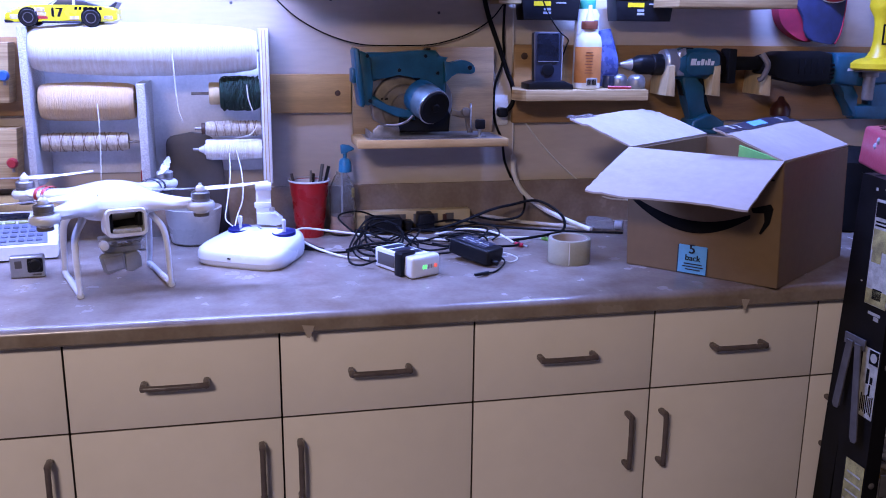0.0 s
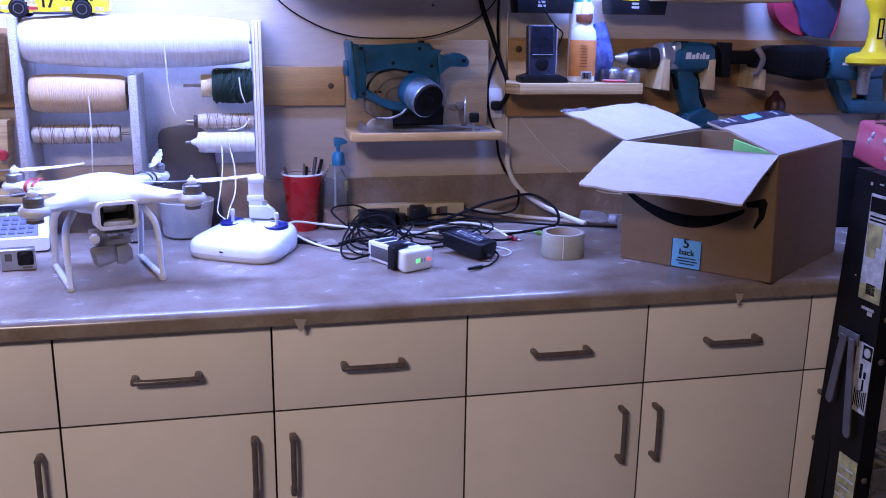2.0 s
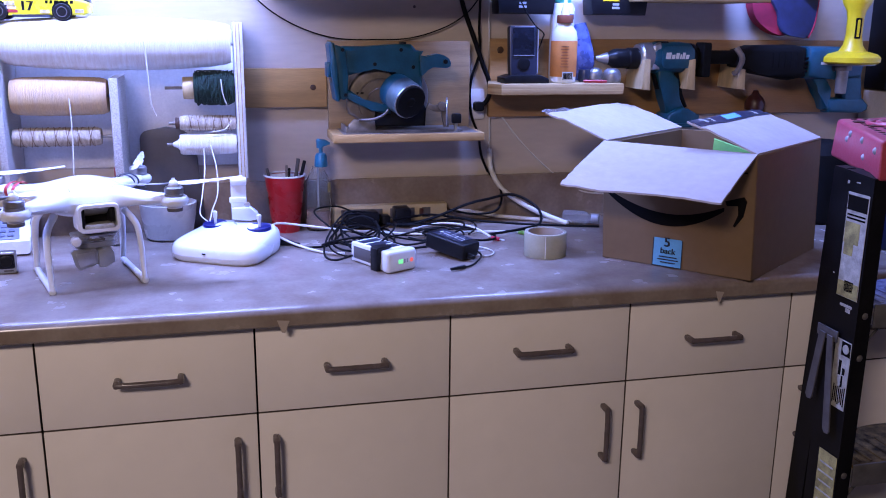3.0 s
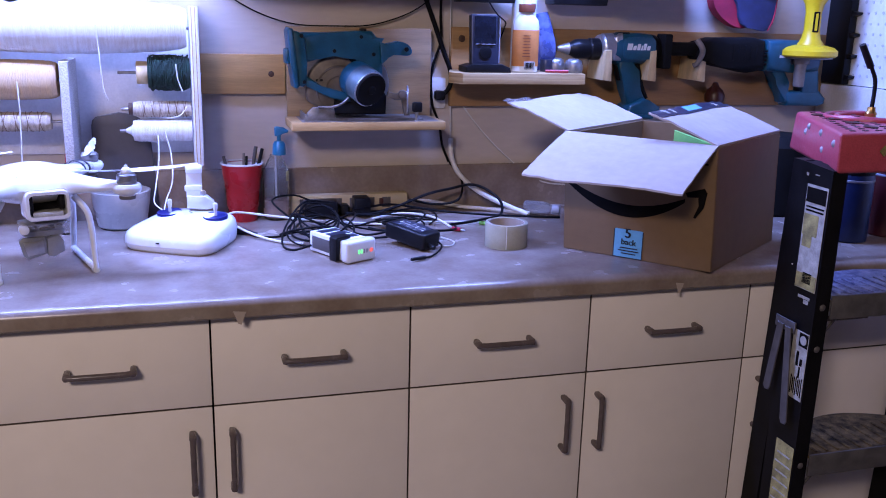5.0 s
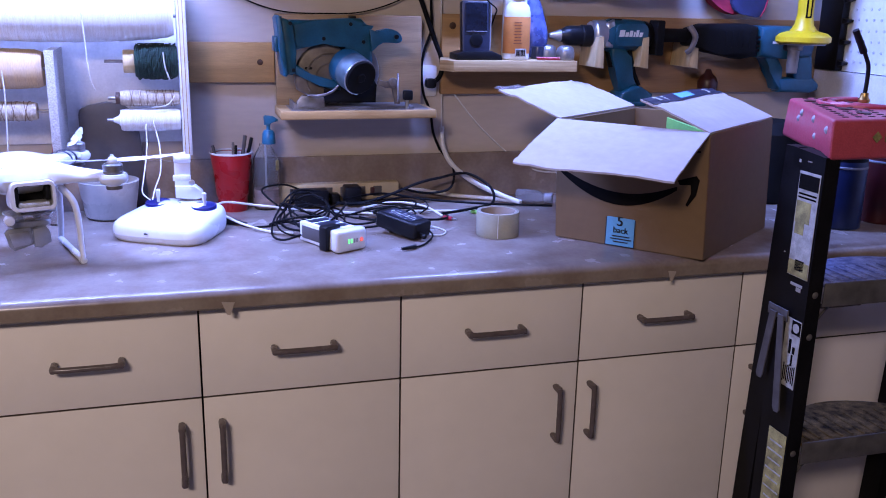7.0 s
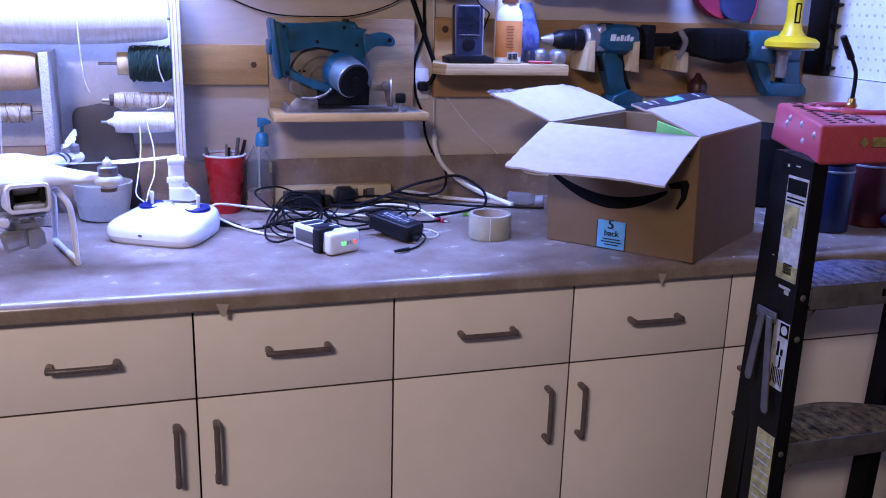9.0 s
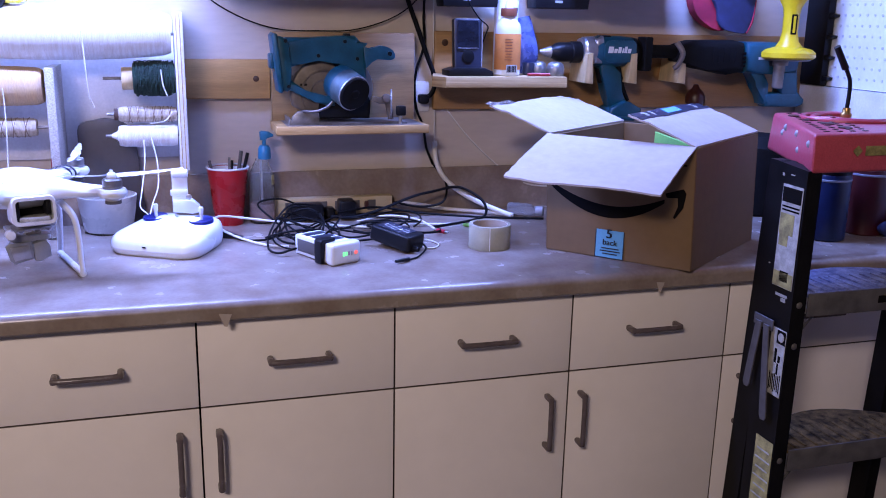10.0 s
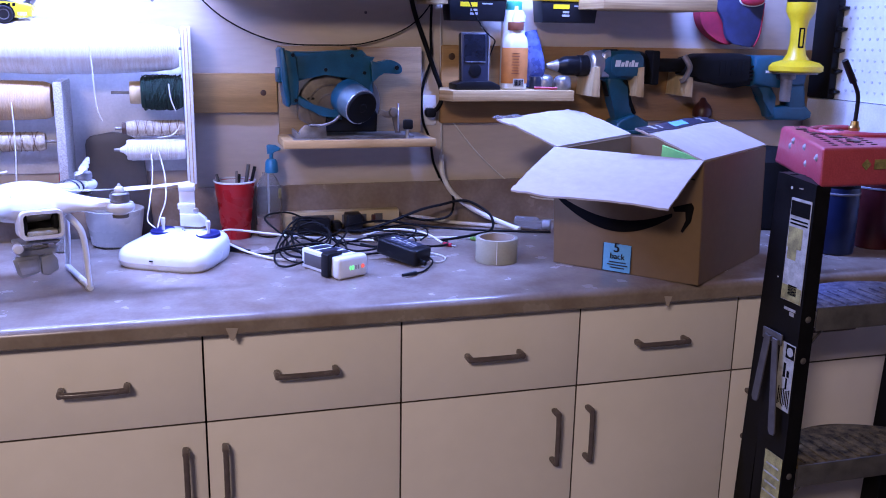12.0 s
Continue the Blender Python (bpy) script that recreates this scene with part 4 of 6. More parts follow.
cord("white_lead", [(0.048, 0.425, T + 0.032), (0.060, 0.400, T + 0.022), (0.10, 0.365, T + 0.007), (0.15, 0.315, T + 0.001), (0.19, 0.285, T + 0.004)], 0.0024, WCABLE, "white lead looping over the worktop")
cord("white_lead", [(0.36, 0.44, T + 0.012), (0.43, 0.45, T + 0.02), (0.49, 0.42, T + 0.016), (0.52, 0.37, T + 0.004)], 0.0022, WCABLE, "white audio lead with coloured plugs")
cord("white_lead", [(0.40, 0.41, T + 0.004), (0.48, 0.425, T + 0.003), (0.56, 0.42, T + 0.002), (0.60, 0.41, T + 0.002)], 0.0022, WCABLE, "white audio lead with coloured plugs")
cord("white_lead", [(0.430, 0.245, T + 0.002), (0.470, 0.225, T), (0.492, 0.25, T), (0.485, 0.285, T), (0.455, 0.30, T + 0.004)], 0.0014, WCABLE, "thin white lead in a small loop")
for x, y, mm, label in ((0.522, 0.365, REDCLOTH, "small red audio plug"), (0.598, 0.409, GREENP, "small green audio plug"), (0.62, 0.435, BLACK, "small black audio plug"), (0.645, 0.425, BLACK, "small black audio plug")):
    pg = thing("audio_plug", at(x, y, TOP, 0, 0, -50), label, "plug", "audio plugs")
    part("body", cyl(bmnew(), 0.0045, 0.020, at(0, 0, 0.0045, 0, 90, 0), 12, 0.001), mm, pg)
    part("tip", cyl(bmnew(), 0.0017, 0.012, at(0.020, 0, 0.0045, 0, 90, 0), 8), METAL, pg)
# cables on the wall
W = WALL - 0.012
cord("wall_cable", [(0.495, W, 1.47), (0.512, W, 1.40), (0.538, W - 0.002, 1.33), (0.560, W - 0.004, 1.27), (0.574, W - 0.006, 1.235), (0.576, W - 0.008, 1.205), (0.566, W - 0.01, 1.185), (0.552, W - 0.008, 1.178)], 0.0055, CABLE, "thick black cable hanging on the wall", 10)
solo("wall_plug", prism(bmnew(), rounded(0.024, 0.022, 0.007, 4), 0.022, at(0.549, WALL - 0.034, 1.176), 0.003), BLACK, "black plug in the wall socket", "plug")
ws = thing("wall_socket", at(0.548, WALL, 1.180), "white wall socket plate", "socket")
part("plate", prism(bmnew(), rounded(0.040, 0.070, 0.004), 0.006, at(0, -0.0065, 0), 0.002), WHITEM, ws)
cord("wall_cable", [(0.553, W, 1.47), (0.550, W, 1.36), (0.552, W, 1.30), (0.535, W, 1.245), (0.530, W, 1.20), (0.536, W, 1.15), (0.552, W - 0.002, 1.11), (0.560, W - 0.004, 1.06), (0.575, W - 0.012, 1.02)], 0.0030, CABLE, "thin black cable hanging on the wall")
cord("wall_cable", [(0.572, W, 1.47), (0.574, W, 1.35), (0.578, W, 1.22), (0.580, W, 1.10), (0.579, W - 0.006, 1.06)], 0.0018, WCABLE, "white cable hanging on the wall")
cord("wall_cable", [(0.579, W - 0.008, 1.075), (0.580, W - 0.02, 1.03), (0.600, W - 0.035, 0.988), (0.645, W - 0.06, 0.951), (0.70, W - 0.10, 0.926), (0.735, W - 0.13, 0.914)], 0.0058, WCABLE, "white flex running down to the worktop", 10)
cord("wall_cable", [(0.478, 0.575, T + 0.022), (0.53, 0.572, T + 0.018), (0.60, 0.56, T + 0.006), (0.68, 0.52, T + 0.004), (0.74, 0.47, T + 0.004)], 0.0045, WCABLE, "white flex of the power strip", 10)
cord("wall_wire", [(0.020, W, 1.45), (0.040, W, 1.42), (0.086, W, 1.381), (0.150, W, 1.348), (0.222, W, 1.329), (0.31, W, 1.327), (0.389, W, 1.331), (0.468, W, 1.355), (0.521, W, 1.388), (0.555, W, 1.43)], 0.0016, CABLE, "thin black wire sagging across the wall")
cord("wall_wire", [(0.585, W, 1.185), (0.610, W, 1.150), (0.655, W, 1.095), (0.705, W, 1.045), (0.765, W, 0.996), (0.82, W - 0.01, 0.965), (0.90, W - 0.01, 0.955)], 0.0019, WCABLE, "thin pale wire on the wall")

bat = thing("drone_battery", at(0.282, 0.152, TOP, 0, 0, 27), "white drone battery with charge lights", "battery")
part("end_cap", span(bmnew(), -0.035, 0.035, -0.002, 0.022, 0, 0.043, 0.008, 4), WHITEP, bat)
part("body", span(bmnew(), -0.030, 0.030, 0.020, 0.125, 0.002, 0.040, 0.003), WHITEM, bat)
for y in (0.048, 0.076, 0.104):
    part("label_panel", box(bmnew(), 0.046, 0.021, 0.001, at(0.001, y, 0.0402), 0.0003), NAVYP, bat)
part("side_panel", box(bmnew(), 0.001, 0.055, 0.024, at(-0.0302, 0.088, 0.021), 0.0003), DARKGREY, bat)
for i, mm in ((0, LEDG), (1, LEDG), (2, GREYP), (3, GREYP)):
    part("charge_light", prism(bmnew(), rounded(0.0035, 0.008, 0.0012, 3), 0.001, at(-0.008 + i * 0.0062, -0.0025, 0.021)), mm, bat)
part("power_button", lathe(bmnew(), [(0, 0), (0.0042, 0), (0.0036, 0.001), (0, 0.001)], at(0.021, -0.0020, 0.021, 90), 18), LEDR, bat)
clip = thing("charger_clip", at(0.282, 0.152, TOP, 0, 0, 27), "black charging clip round the battery", "charger clip")
part("bracket", prism(bmnew(), [(-0.040, 0.001), (-0.031, 0.001), (-0.031, 0.0412), (-0.006, 0.0412), (-0.006, 0.047), (-0.036, 0.047), (-0.040, 0.044)], 0.022, at(0, 0.026, 0), 0.002), BLACK, clip)

ad = thing("power_adapter", at(0.402, 0.250, TOP + 0.008, 8, 0, 38), "black laptop power adapter lying on its leads", "power adapter")
part("body", span(bmnew(), -0.027, 0.027, -0.050, 0.050, 0.001, 0.034, 0.006, 3), BLACK, ad)
part("label", box(bmnew(), 0.042, 0.070, 0.0006, at(0.0, 0.002, 0.0343)), NAVYP, ad, "dark printed label")
for i in range(10):
    part("print_bar", box(bmnew(), 0.012 + 0.020 * ((i * 7) % 3) / 2, 0.0016 + 0.0012 * (i % 2), 0.0005, at(-0.004 + 0.004 * (i % 2), -0.028 + i * 0.0064, 0.0348)), GREYP if i % 3 else WHITEM, ad)
part("lead_boot", cyl(bmnew(), 0.005, 0.016, at(-0.010, -0.064, 0.010, -90), 10, 0.001), BLACK, ad)

tr = thing("tape_roll", at(0.592, 0.222, TOP), "roll of clear packing tape standing on its side", "tape")
part("tape", lathe(bmnew(), [(0.0375, 0), (0.0425, 0), (0.0430, 0.001), (0.0430, 0.048), (0.0425, 0.049), (0.0375, 0.049), (0.0375, 0)], None, 48), TAPE, tr)
part("core", lathe(bmnew(), [(0.0350, 0.0005), (0.0373, 0.0005), (0.0373, 0.0485), (0.0350, 0.0485), (0.0350, 0.0005)], None, 48), CARDIN, tr, "cardboard core")
part("tape_end", box(bmnew(), 0.0015, 0.0006, 0.046, at(-0.014, -0.0410, 0.0245, 0, 0, -19)), WHITEM, tr)

pb = thing("plastic_bottle", at(0.770, 0.475, TOP, 0, 0, -32), "small clear plastic bottle lying on its side", "bottle")
part("bottle", lathe(bmnew(), [(0, 0), (0.013, 0), (0.016, 0.003), (0.0158, 0.014), (0.0165, 0.022), (0.0157, 0.032), (0.0165, 0.045), (0.014, 0.056), (0.009, 0.062), (0.009, 0.068), (0.0082, 0.068), (0.0082, 0.0615), (0.0132, 0.0552), (0.0157, 0.045), (0.0150, 0.032), (0.0157, 0.022), (0.0151, 0.014), (0.0152, 0.004), (0.0125, 0.001), (0, 0.001)], at(-0.04, 0, 0.0166, 0, 90, 0), 22), FILM, pb)
part("cap", cyl(bmnew(), 0.0115, 0.018, at(0.027, 0, 0.0166, 0, 90, 0), 20, 0.001), GREYP, pb)

# ---------------------------------------------------------------- cardboard box
BA, BB, BH = 0.299, 0.335, 0.232
bx = thing("cardboard_box", at(0.701, 0.181, TOP, 0, 0, -48.5), "open brown cardboard box on the bench edge", "box")
LEAN = Matrix(((1, 0.096, -0.035, 0), (0, 1, -0.02, 0), (0, 0, 1, 0), (0, 0, 0, 1)))


def boxwall(name, x0, x1, y0, y1, z0, z1, mm=CARD):
    bm = span(bmnew(), x0, x1, y0, y1, z0, z1, 0.0012, 1)
    bmesh.ops.transform(bm, matrix=LEAN, verts=bm.verts)
    return part(name, bm, mm, bx)


t = 0.004
boxwall("front_wall", 0, BA, 0, t, 0.0005, BH)
boxwall("back_wall", 0, BA, BB - t, BB, 0.0005, BH)
boxwall("side_wall", 0, t, t, BB - t, 0.0005, BH)
boxwall("side_wall", BA - t, BA, t, BB - t, 0.0005, BH)
boxwall("bottom", t, BA - t, t, BB - t, 0.0005, 0.005, CARDIN)


def flap(hinge, along, out, length, width, angle, mm, taper=0.006, sag=0.005, reach=(0, 1), span_s=(0, 1), lift=0.0, thick=0.0035, name="flap", label="pale inside of an open flap"):
    """A flap of a box: it swings from its hinge line by angle above the level."""
    bm = bmnew()
    n, k = 18, 18
    h, al, o = LEAN @ Vector(hinge), Vector(along), Vector(out)
    grid = []
    for side in (0, 1):
        for i in range(n + 1):
            for j in range(k + 1):
                q, s = reach[0] + (reach[1] - reach[0]) * i / n, span_s[0] + (span_s[1] - span_s[0]) * j / k
                a = radians(angle)
                p = h + al * (width * (s + taper * 2 * q * (0.5 - s))) + o * (length * q * math.cos(a)) + Vector((0, 0, length * q * math.sin(a) - sag * q * q))
                p += Vector((0, 0, 0.0018 * math.sin(7 * s + 3 * q) * q + lift + side * thick))
                p += o * ((0.003 * math.sin(5.0 * s) + 0.0022 * noise.noise((s * 9, length * 40, 2.0))) * q)
                p += al * (0.0020 * noise.noise((q * 7, width * 30, 5.0)) * q)
                worn = max(0.0, q - 0.45) * max(0.0, abs(s - 0.5) - 0.18)
                p += Vector((0, 0, (0.0012 * noise.noise((s * 6, q * 6, length * 10)) + 0.026 * worn * noise.noise((s * 16, q * 14, width * 20))) * min(1.0, 3 * q)))
                grid.append(bm.verts.new(p))
    def g(side, i, j):
        return grid[side * (n + 1) * (k + 1) + i * (k + 1) + j]
    for side in (0, 1):
        for i in range(n):
            for j in range(k):
                bm.faces.new((g(side, i, j), g(side, i + 1, j), g(side, i + 1, j + 1), g(side, i, j + 1)))
    for i in range(n):
        for j in (0, k):
            bm.faces.new((g(0, i, j), g(0, i + 1, j), g(1, i + 1, j), g(1, i, j)))
    for j in range(k):
        for i in (0, n):
            bm.faces.new((g(0, i, j), g(0, i, j + 1), g(1, i, j + 1), g(1, i, j)))
    return part(name, bm, mm, bx, label)


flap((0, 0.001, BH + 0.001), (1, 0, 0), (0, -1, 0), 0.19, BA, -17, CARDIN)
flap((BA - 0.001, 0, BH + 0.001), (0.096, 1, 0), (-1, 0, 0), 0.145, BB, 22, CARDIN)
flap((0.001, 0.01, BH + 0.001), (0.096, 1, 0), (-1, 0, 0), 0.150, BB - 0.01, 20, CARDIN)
flap((0.001, 0.01, BH + 0.001), (0.096, 1, 0), (-1, 0, 0), 0.150, BB - 0.01, 20, FILM, reach=(0.96, 1.07), span_s=(0.0, 0.30), lift=0.0042, thick=0.0008, name="tape_strip", label="loose strip of clear tape")
# printed band on the flap that leans inwards
for s0, s1, mm, lift in ((0.01, 0.99, NAVYP, 0.0045), (0.42, 0.60, SKY, 0.0056), (0.12, 0.16, PAPER, 0.0056), (0.24, 0.27, PAPER, 0.0056), (0.80, 0.84, PAPER, 0.0056)):
    rch = (0.80, 0.99) if lift < 0.005 else (0.84, 0.96)
    flap((BA - 0.001, 0, BH + 0.001), (0.096, 1, 0), (-1, 0, 0), 0.145, BB, 22, mm, reach=rch, span_s=(s0, s1), lift=lift, thick=0.0006, name="printed_band", label="dark printed tape band")
# printed curve with an arrow head
bm = bmnew()
prev = None
for i in range(33):
    q = i / 32
    x = 0.008 + 0.236 * q
    zc = 0.150 - 0.062 * math.sin(math.pi * (0.04 + 0.80 * q)) ** 0.85 + 0.012 * q
    w = 0.0035 + 0.0085 * math.sin(math.pi * q) ** 0.8
    y = -0.0010 - 0.02 * zc
    ring = [bm.verts.new((x - 0.035 * zc, y + o, zc + s * w)) for s, o in ((1, 0), (-1, 0), (-1, 0.0006), (1, 0.0006))]
    if prev:
        for c2 in range(4):
            bm.faces.new((prev[c2], prev[(c2 + 1) % 4], ring[(c2 + 1) % 4], ring[c2]))
    prev = ring
part("printed_curve", bm, INK, bx, "black printed curve")
part("printed_arrow", prism(bmnew(), [(0.214, 0.146), (0.248, 0.158), (0.254, 0.150), (0.250, 0.122), (0.236, 0.100), (0.232, 0.102), (0.240, 0.124), (0.238, 0.140), (0.218, 0.138)], 0.0006, at(0.026, -0.0042, -0.002)), INK, bx)
part("printed_mark", box(bmnew(), 0.018, 0.0006, 0.003, at(0.268, -0.0050, 0.200)), INK, bx)
part("printed_mark", box(bmnew(), 0.004, 0.0006, 0.020, at(0.258, -0.0050, 0.212)), INK, bx)
lab = part("label", prism(bmnew(), rounded(0.058, 0.056, 0.002, 2), 0.0006, at(0.136, -0.0018, 0.030)), SKY, bx, "light blue square label")
for o in (-0.0004, 0.0, 0.0004):
    lettering("5", 0.026, NAVYP, lab, at(0.135 + o * 2, -0.0024, 0.0500), "numeral")
    lettering("back", 0.0165, NAVYP, lab, at(0.137 + o, -0.0024, 0.0330), "word")
for x0, x1, z0, z1 in ((0.106, 0.1078, 0.003, 0.057), (0.1642, 0.166, 0.003, 0.057), (0.106, 0.166, 0.0015, 0.003)):
    part("label_border", span(bmnew(), x0, x1, -0.0022, -0.0016, z0, z1), NAVYP, lab)
for i, w in enumerate((0.036, 0.042, 0.030)):
    part("print_bar", box(bmnew(), w, 0.0006, 0.0022, at(0.138, -0.0023, 0.0215 - i * 0.0055)), NAVYP, lab)
part("side_mark", box(bmnew(), 0.0008, 0.014, 0.045, at(BA - 0.0015, 0.105, 0.070)), DARKGREY, bx)
part("green_lining", prism(bmnew(), [(0.10, 0.006), (BA - 0.02, 0.006), (BA - 0.02, BH - 0.060), (0.105, BH - 0.014)], 0.010, at(0, BB - 0.022, 0), 0.002), GREENP, bx, "green packing paper inside")

# ---------------------------------------------------------------- circular saw on its shelf
sh = thing("saw_shelf", at(0, 0, 0), "pine shelf with back board hung on the wall", "shelf")
part("board", span(bmnew(), 0.192, 0.527, 0.455, 0.574, 1.113, 1.131, 0.002), PINE, sh)
part("back_board", span(bmnew(), 0.197, 0.523, 0.574, 0.5895, 1.113, 1.325, 0.002), STAINED, sh)
part("dust", span(bmnew(), 0.215, 0.515, 0.462, 0.572, 1.131, 1.1316), DIRTY, sh, "grey sawdust film")

sw = thing("circular_saw", at(0, 0.47, 1.1318), "teal cordless circular saw with grey guard", "circular saw")
part("top_handle", prism(bmnew(), [(0.208, 0.178), (0.222, 0.183), (0.271, 0.183), (0.340, 0.188), (0.368, 0.188), (0.376, 0.180), (0.384, 0.166), (0.393, 0.158), (0.393, 0.060), (0.372, 0.055), (0.345, 0.095), (0.344, 0.134), (0.336, 0.142), (0.318, 0.142), (0.287, 0.136), (0.251, 0.128), (0.226, 0.120)][::-1], 0.050, at(0, 0.012, 0), 0.012, 4), TEAL, sw)
part("battery_socket", prism(bmnew(), [(0.194, 0.178), (0.200, 0.187), (0.212, 0.184), (0.226, 0.172), (0.229, 0.120), (0.228, 0.076), (0.220, 0.071), (0.207, 0.074), (0.200, 0.120)][::-1], 0.064, at(0, 0.004, 0), 0.007, 3), TEAL, sw)
part("socket_rim", prism(bmnew(), [(0.188, 0.186), (0.193, 0.192), (0.200, 0.190), (0.203, 0.150), (0.212, 0.074), (0.207, 0.068), (0.201, 0.070), (0.194, 0.120)][::-1], 0.074, at(0, -0.002, 0), 0.004), TEAL, sw)
part("socket_clip", span(bmnew(), 0.184, 0.196, 0.016, 0.054, 0.118, 0.150, 0.004), TEAL, sw)
part("lower_bridge", prism(bmnew(), [(0.220, 0.094), (0.232, 0.092), (0.260, 0.073), (0.292, 0.058), (0.318, 0.064), (0.322, 0.040), (0.300, 0.042), (0.280, 0.048), (0.238, 0.068), (0.219, 0.076)][::-1], 0.040, at(0, 0.008, 0), 0.006, 3), TEAL, sw)
horn = [(0.384, 0.166), (0.404, 0.162), (0.422, 0.168), (0.440, 0.164), (0.452, 0.154), (0.453, 0.143), (0.444, 0.138), (0.426, 0.139), (0.408, 0.138), (0.397, 0.128), (0.388, 0.120)]
part("front_grip", prism(bmnew(), [(p.x, p.z) for p in smooth_path([(x, 0, z) for x, z in horn], 4)][::-1], 0.028, at(0, 0.006, 0), 0.006, 3), TEAL, sw)
part("grip_screw", cyl(bmnew(), 0.005, 0.003, at(0.441, 0.0072, 0.1515, 90), 12), BLACK, sw)
part("blade_guard", prism(bmnew(), [(0.302 + 0.074 * math.cos(radians(a)), 0.064 + 0.074 * math.sin(radians(a))) for a in range(8, 210, 12)] + [(0.262, 0.022), (0.36, 0.018)], 0.022, at(0, 0.030, 0), 0.006, 3), DIRTY, sw, "dusty brown-grey blade guard")
for r in (0.030, 0.050):
    part("guard_ridge", tube(bmnew(), [(0.302 + r * math.cos(radians(a)), 0.0295, 0.064 + r * math.sin(radians(a))) for a in range(70, 215, 12)], 0.0022, 6, 2), DIRTY, sw)
part("guard_slot", prism(bmnew(), rounded(0.016, 0.005, 0.002, 3, 0.257, 0.084), 0.001, at(0, 0.0290, 0)), BLACK, sw)
part("blade", lathe(bmnew(), [(0, 0), (0.070, 0), (0.0705, 0.0008), (0.070, 0.0016), (0, 0.0016)], at(0.345, 0.062, 0.075, 90), 60), METAL, sw)
axis = at(0.331, 0.030, 0.092, 110, 0, 24)
part("motor_case", lathe(bmnew(), [(0, 0), (0.034, 0), (0.0385, 0.004), (0.0395, 0.030), (0, 0.030)], axis, 36), TEAL, sw)
part("motor_shell", lathe(bmnew(), [(0.030, 0.029), (0.0392, 0.0295), (0.0392, 0.062), (0.0380, 0.0640), (0.034, 0.0640)], axis, 36), WORN, sw, "worn grey motor shell")
part("motor_ring", lathe(bmnew(), [(0.034, 0.0635), (0.0382, 0.0640), (0.0388, 0.0650), (0.0385, 0.0665), (0.0360, 0.0670)], axis, 36), METAL, sw, "bright rim")
part("motor_cap", lathe(bmnew(), [(0.0365, 0.0640), (0.0365, 0.0690), (0.034, 0.0715), (0.030, 0.0700), (0.010, 0.0705), (0.008, 0.0725), (0, 0.0725)], axis, 36), MATT, sw, "black motor end cap")
part("gear_case", prism(bmnew(), [(0.285, 0.012), (0.400, 0.012), (0.402, 0.050), (0.388, 0.075), (0.320, 0.070), (0.290, 0.046)], 0.036, at(0, 0.014, 0), 0.008, 3), MATT, sw, "black gear housing")
for x, z in ((0.217, 0.176), (0.287, 0.146), (0.344, 0.176), (0.371, 0.140), (0.222, 0.082), (0.362, 0.102)):
    part("case_screw", cyl(bmnew(), 0.0040, 0.0022, at(x, 0.0124 if x > 0.23 else 0.0044, z, 90), 10), BLACK, sw)
part("lock_button", span(bmnew(), 0.346, 0.358, 0.022, 0.050, 0.186, 0.193, 0.002), BLACK, sw)
part("trigger", prism(bmnew(), [(0.316, 0.142), (0.341, 0.138), (0.337, 0.122), (0.326, 0.122), (0.318, 0.130)], 0.02, at(0, 0.024, 0), 0.003), BLACK, sw)
part("base_plate", prism(bmnew(), [(0.222, 0.0), (0.222, 0.014), (0.226, 0.014), (0.230, 0.005), (0.482, 0.005), (0.482, 0.0)], 0.085, at(0, 0.006, 0), 0.001), STEEL, sw)
part("base_clamp", prism(bmnew(), [(0.228, 0.004), (0.228, 0.018), (0.240, 0.030), (0.285, 0.026), (0.288, 0.004)], 0.010, at(0, 0.004, 0), 0.003), STEEL, sw)
part("guard_lever", tube(bmnew(), [(0.250, 0.002, 0.030), (0.275, -0.004, 0.030), (0.300, -0.005, 0.038), (0.314, -0.001, 0.050)], 0.0028, 8), DIRTY, sw)
part("depth_bracket", prism(bmnew(), [(0.400, 0.052), (0.406, 0.062), (0.420, 0.056), (0.432, 0.062), (0.446, 0.060), (0.452, 0.010), (0.440, 0.010), (0.434, 0.044), (0.418, 0.044)], 0.006, at(0, 0.010, 0), 0.001), DIRTY, sw)
part("bracket_knob", cyl(bmnew(), 0.010, 0.012, at(0.434, 0.010, 0.056, 90), 16, 0.002), DIRTY, sw)
part("bevel_dial", lathe(bmnew(), [(0, 0), (0.031, 0), (0.032, 0.0015), (0.031, 0.003), (0, 0.003)], at(0.446, 0.018, 0.043, 0, 90, -12), 30, 0.8), METAL, sw)
part("wing_screw", span(bmnew(), 0.456, 0.478, -0.002, 0.012, 0.018, 0.040, 0.004), BLACK, sw)
part("wing_stem", cyl(bmnew(), 0.004, 0.020, at(0.466, 0.006, 0.0), 8), METAL, sw)

# unseen shelf, added to shade the wall above the saw, and a small bracket
solo("upper_shelf", span(bmnew(), 0.040, 0.550, 0.36, 0.6085, 1.448, 1.467, 0.002), PLYEDGE, "unseen plywood shelf added to shade the wall above the saw", "shelf")
solo("shelf_bracket", span(bmnew(), 0.518, 0.571, 0.530, 0.6085, 1.421, 1.4475, 0.002), PLYEDGE, "small pale wooden bracket under the high shelf", "bracket")

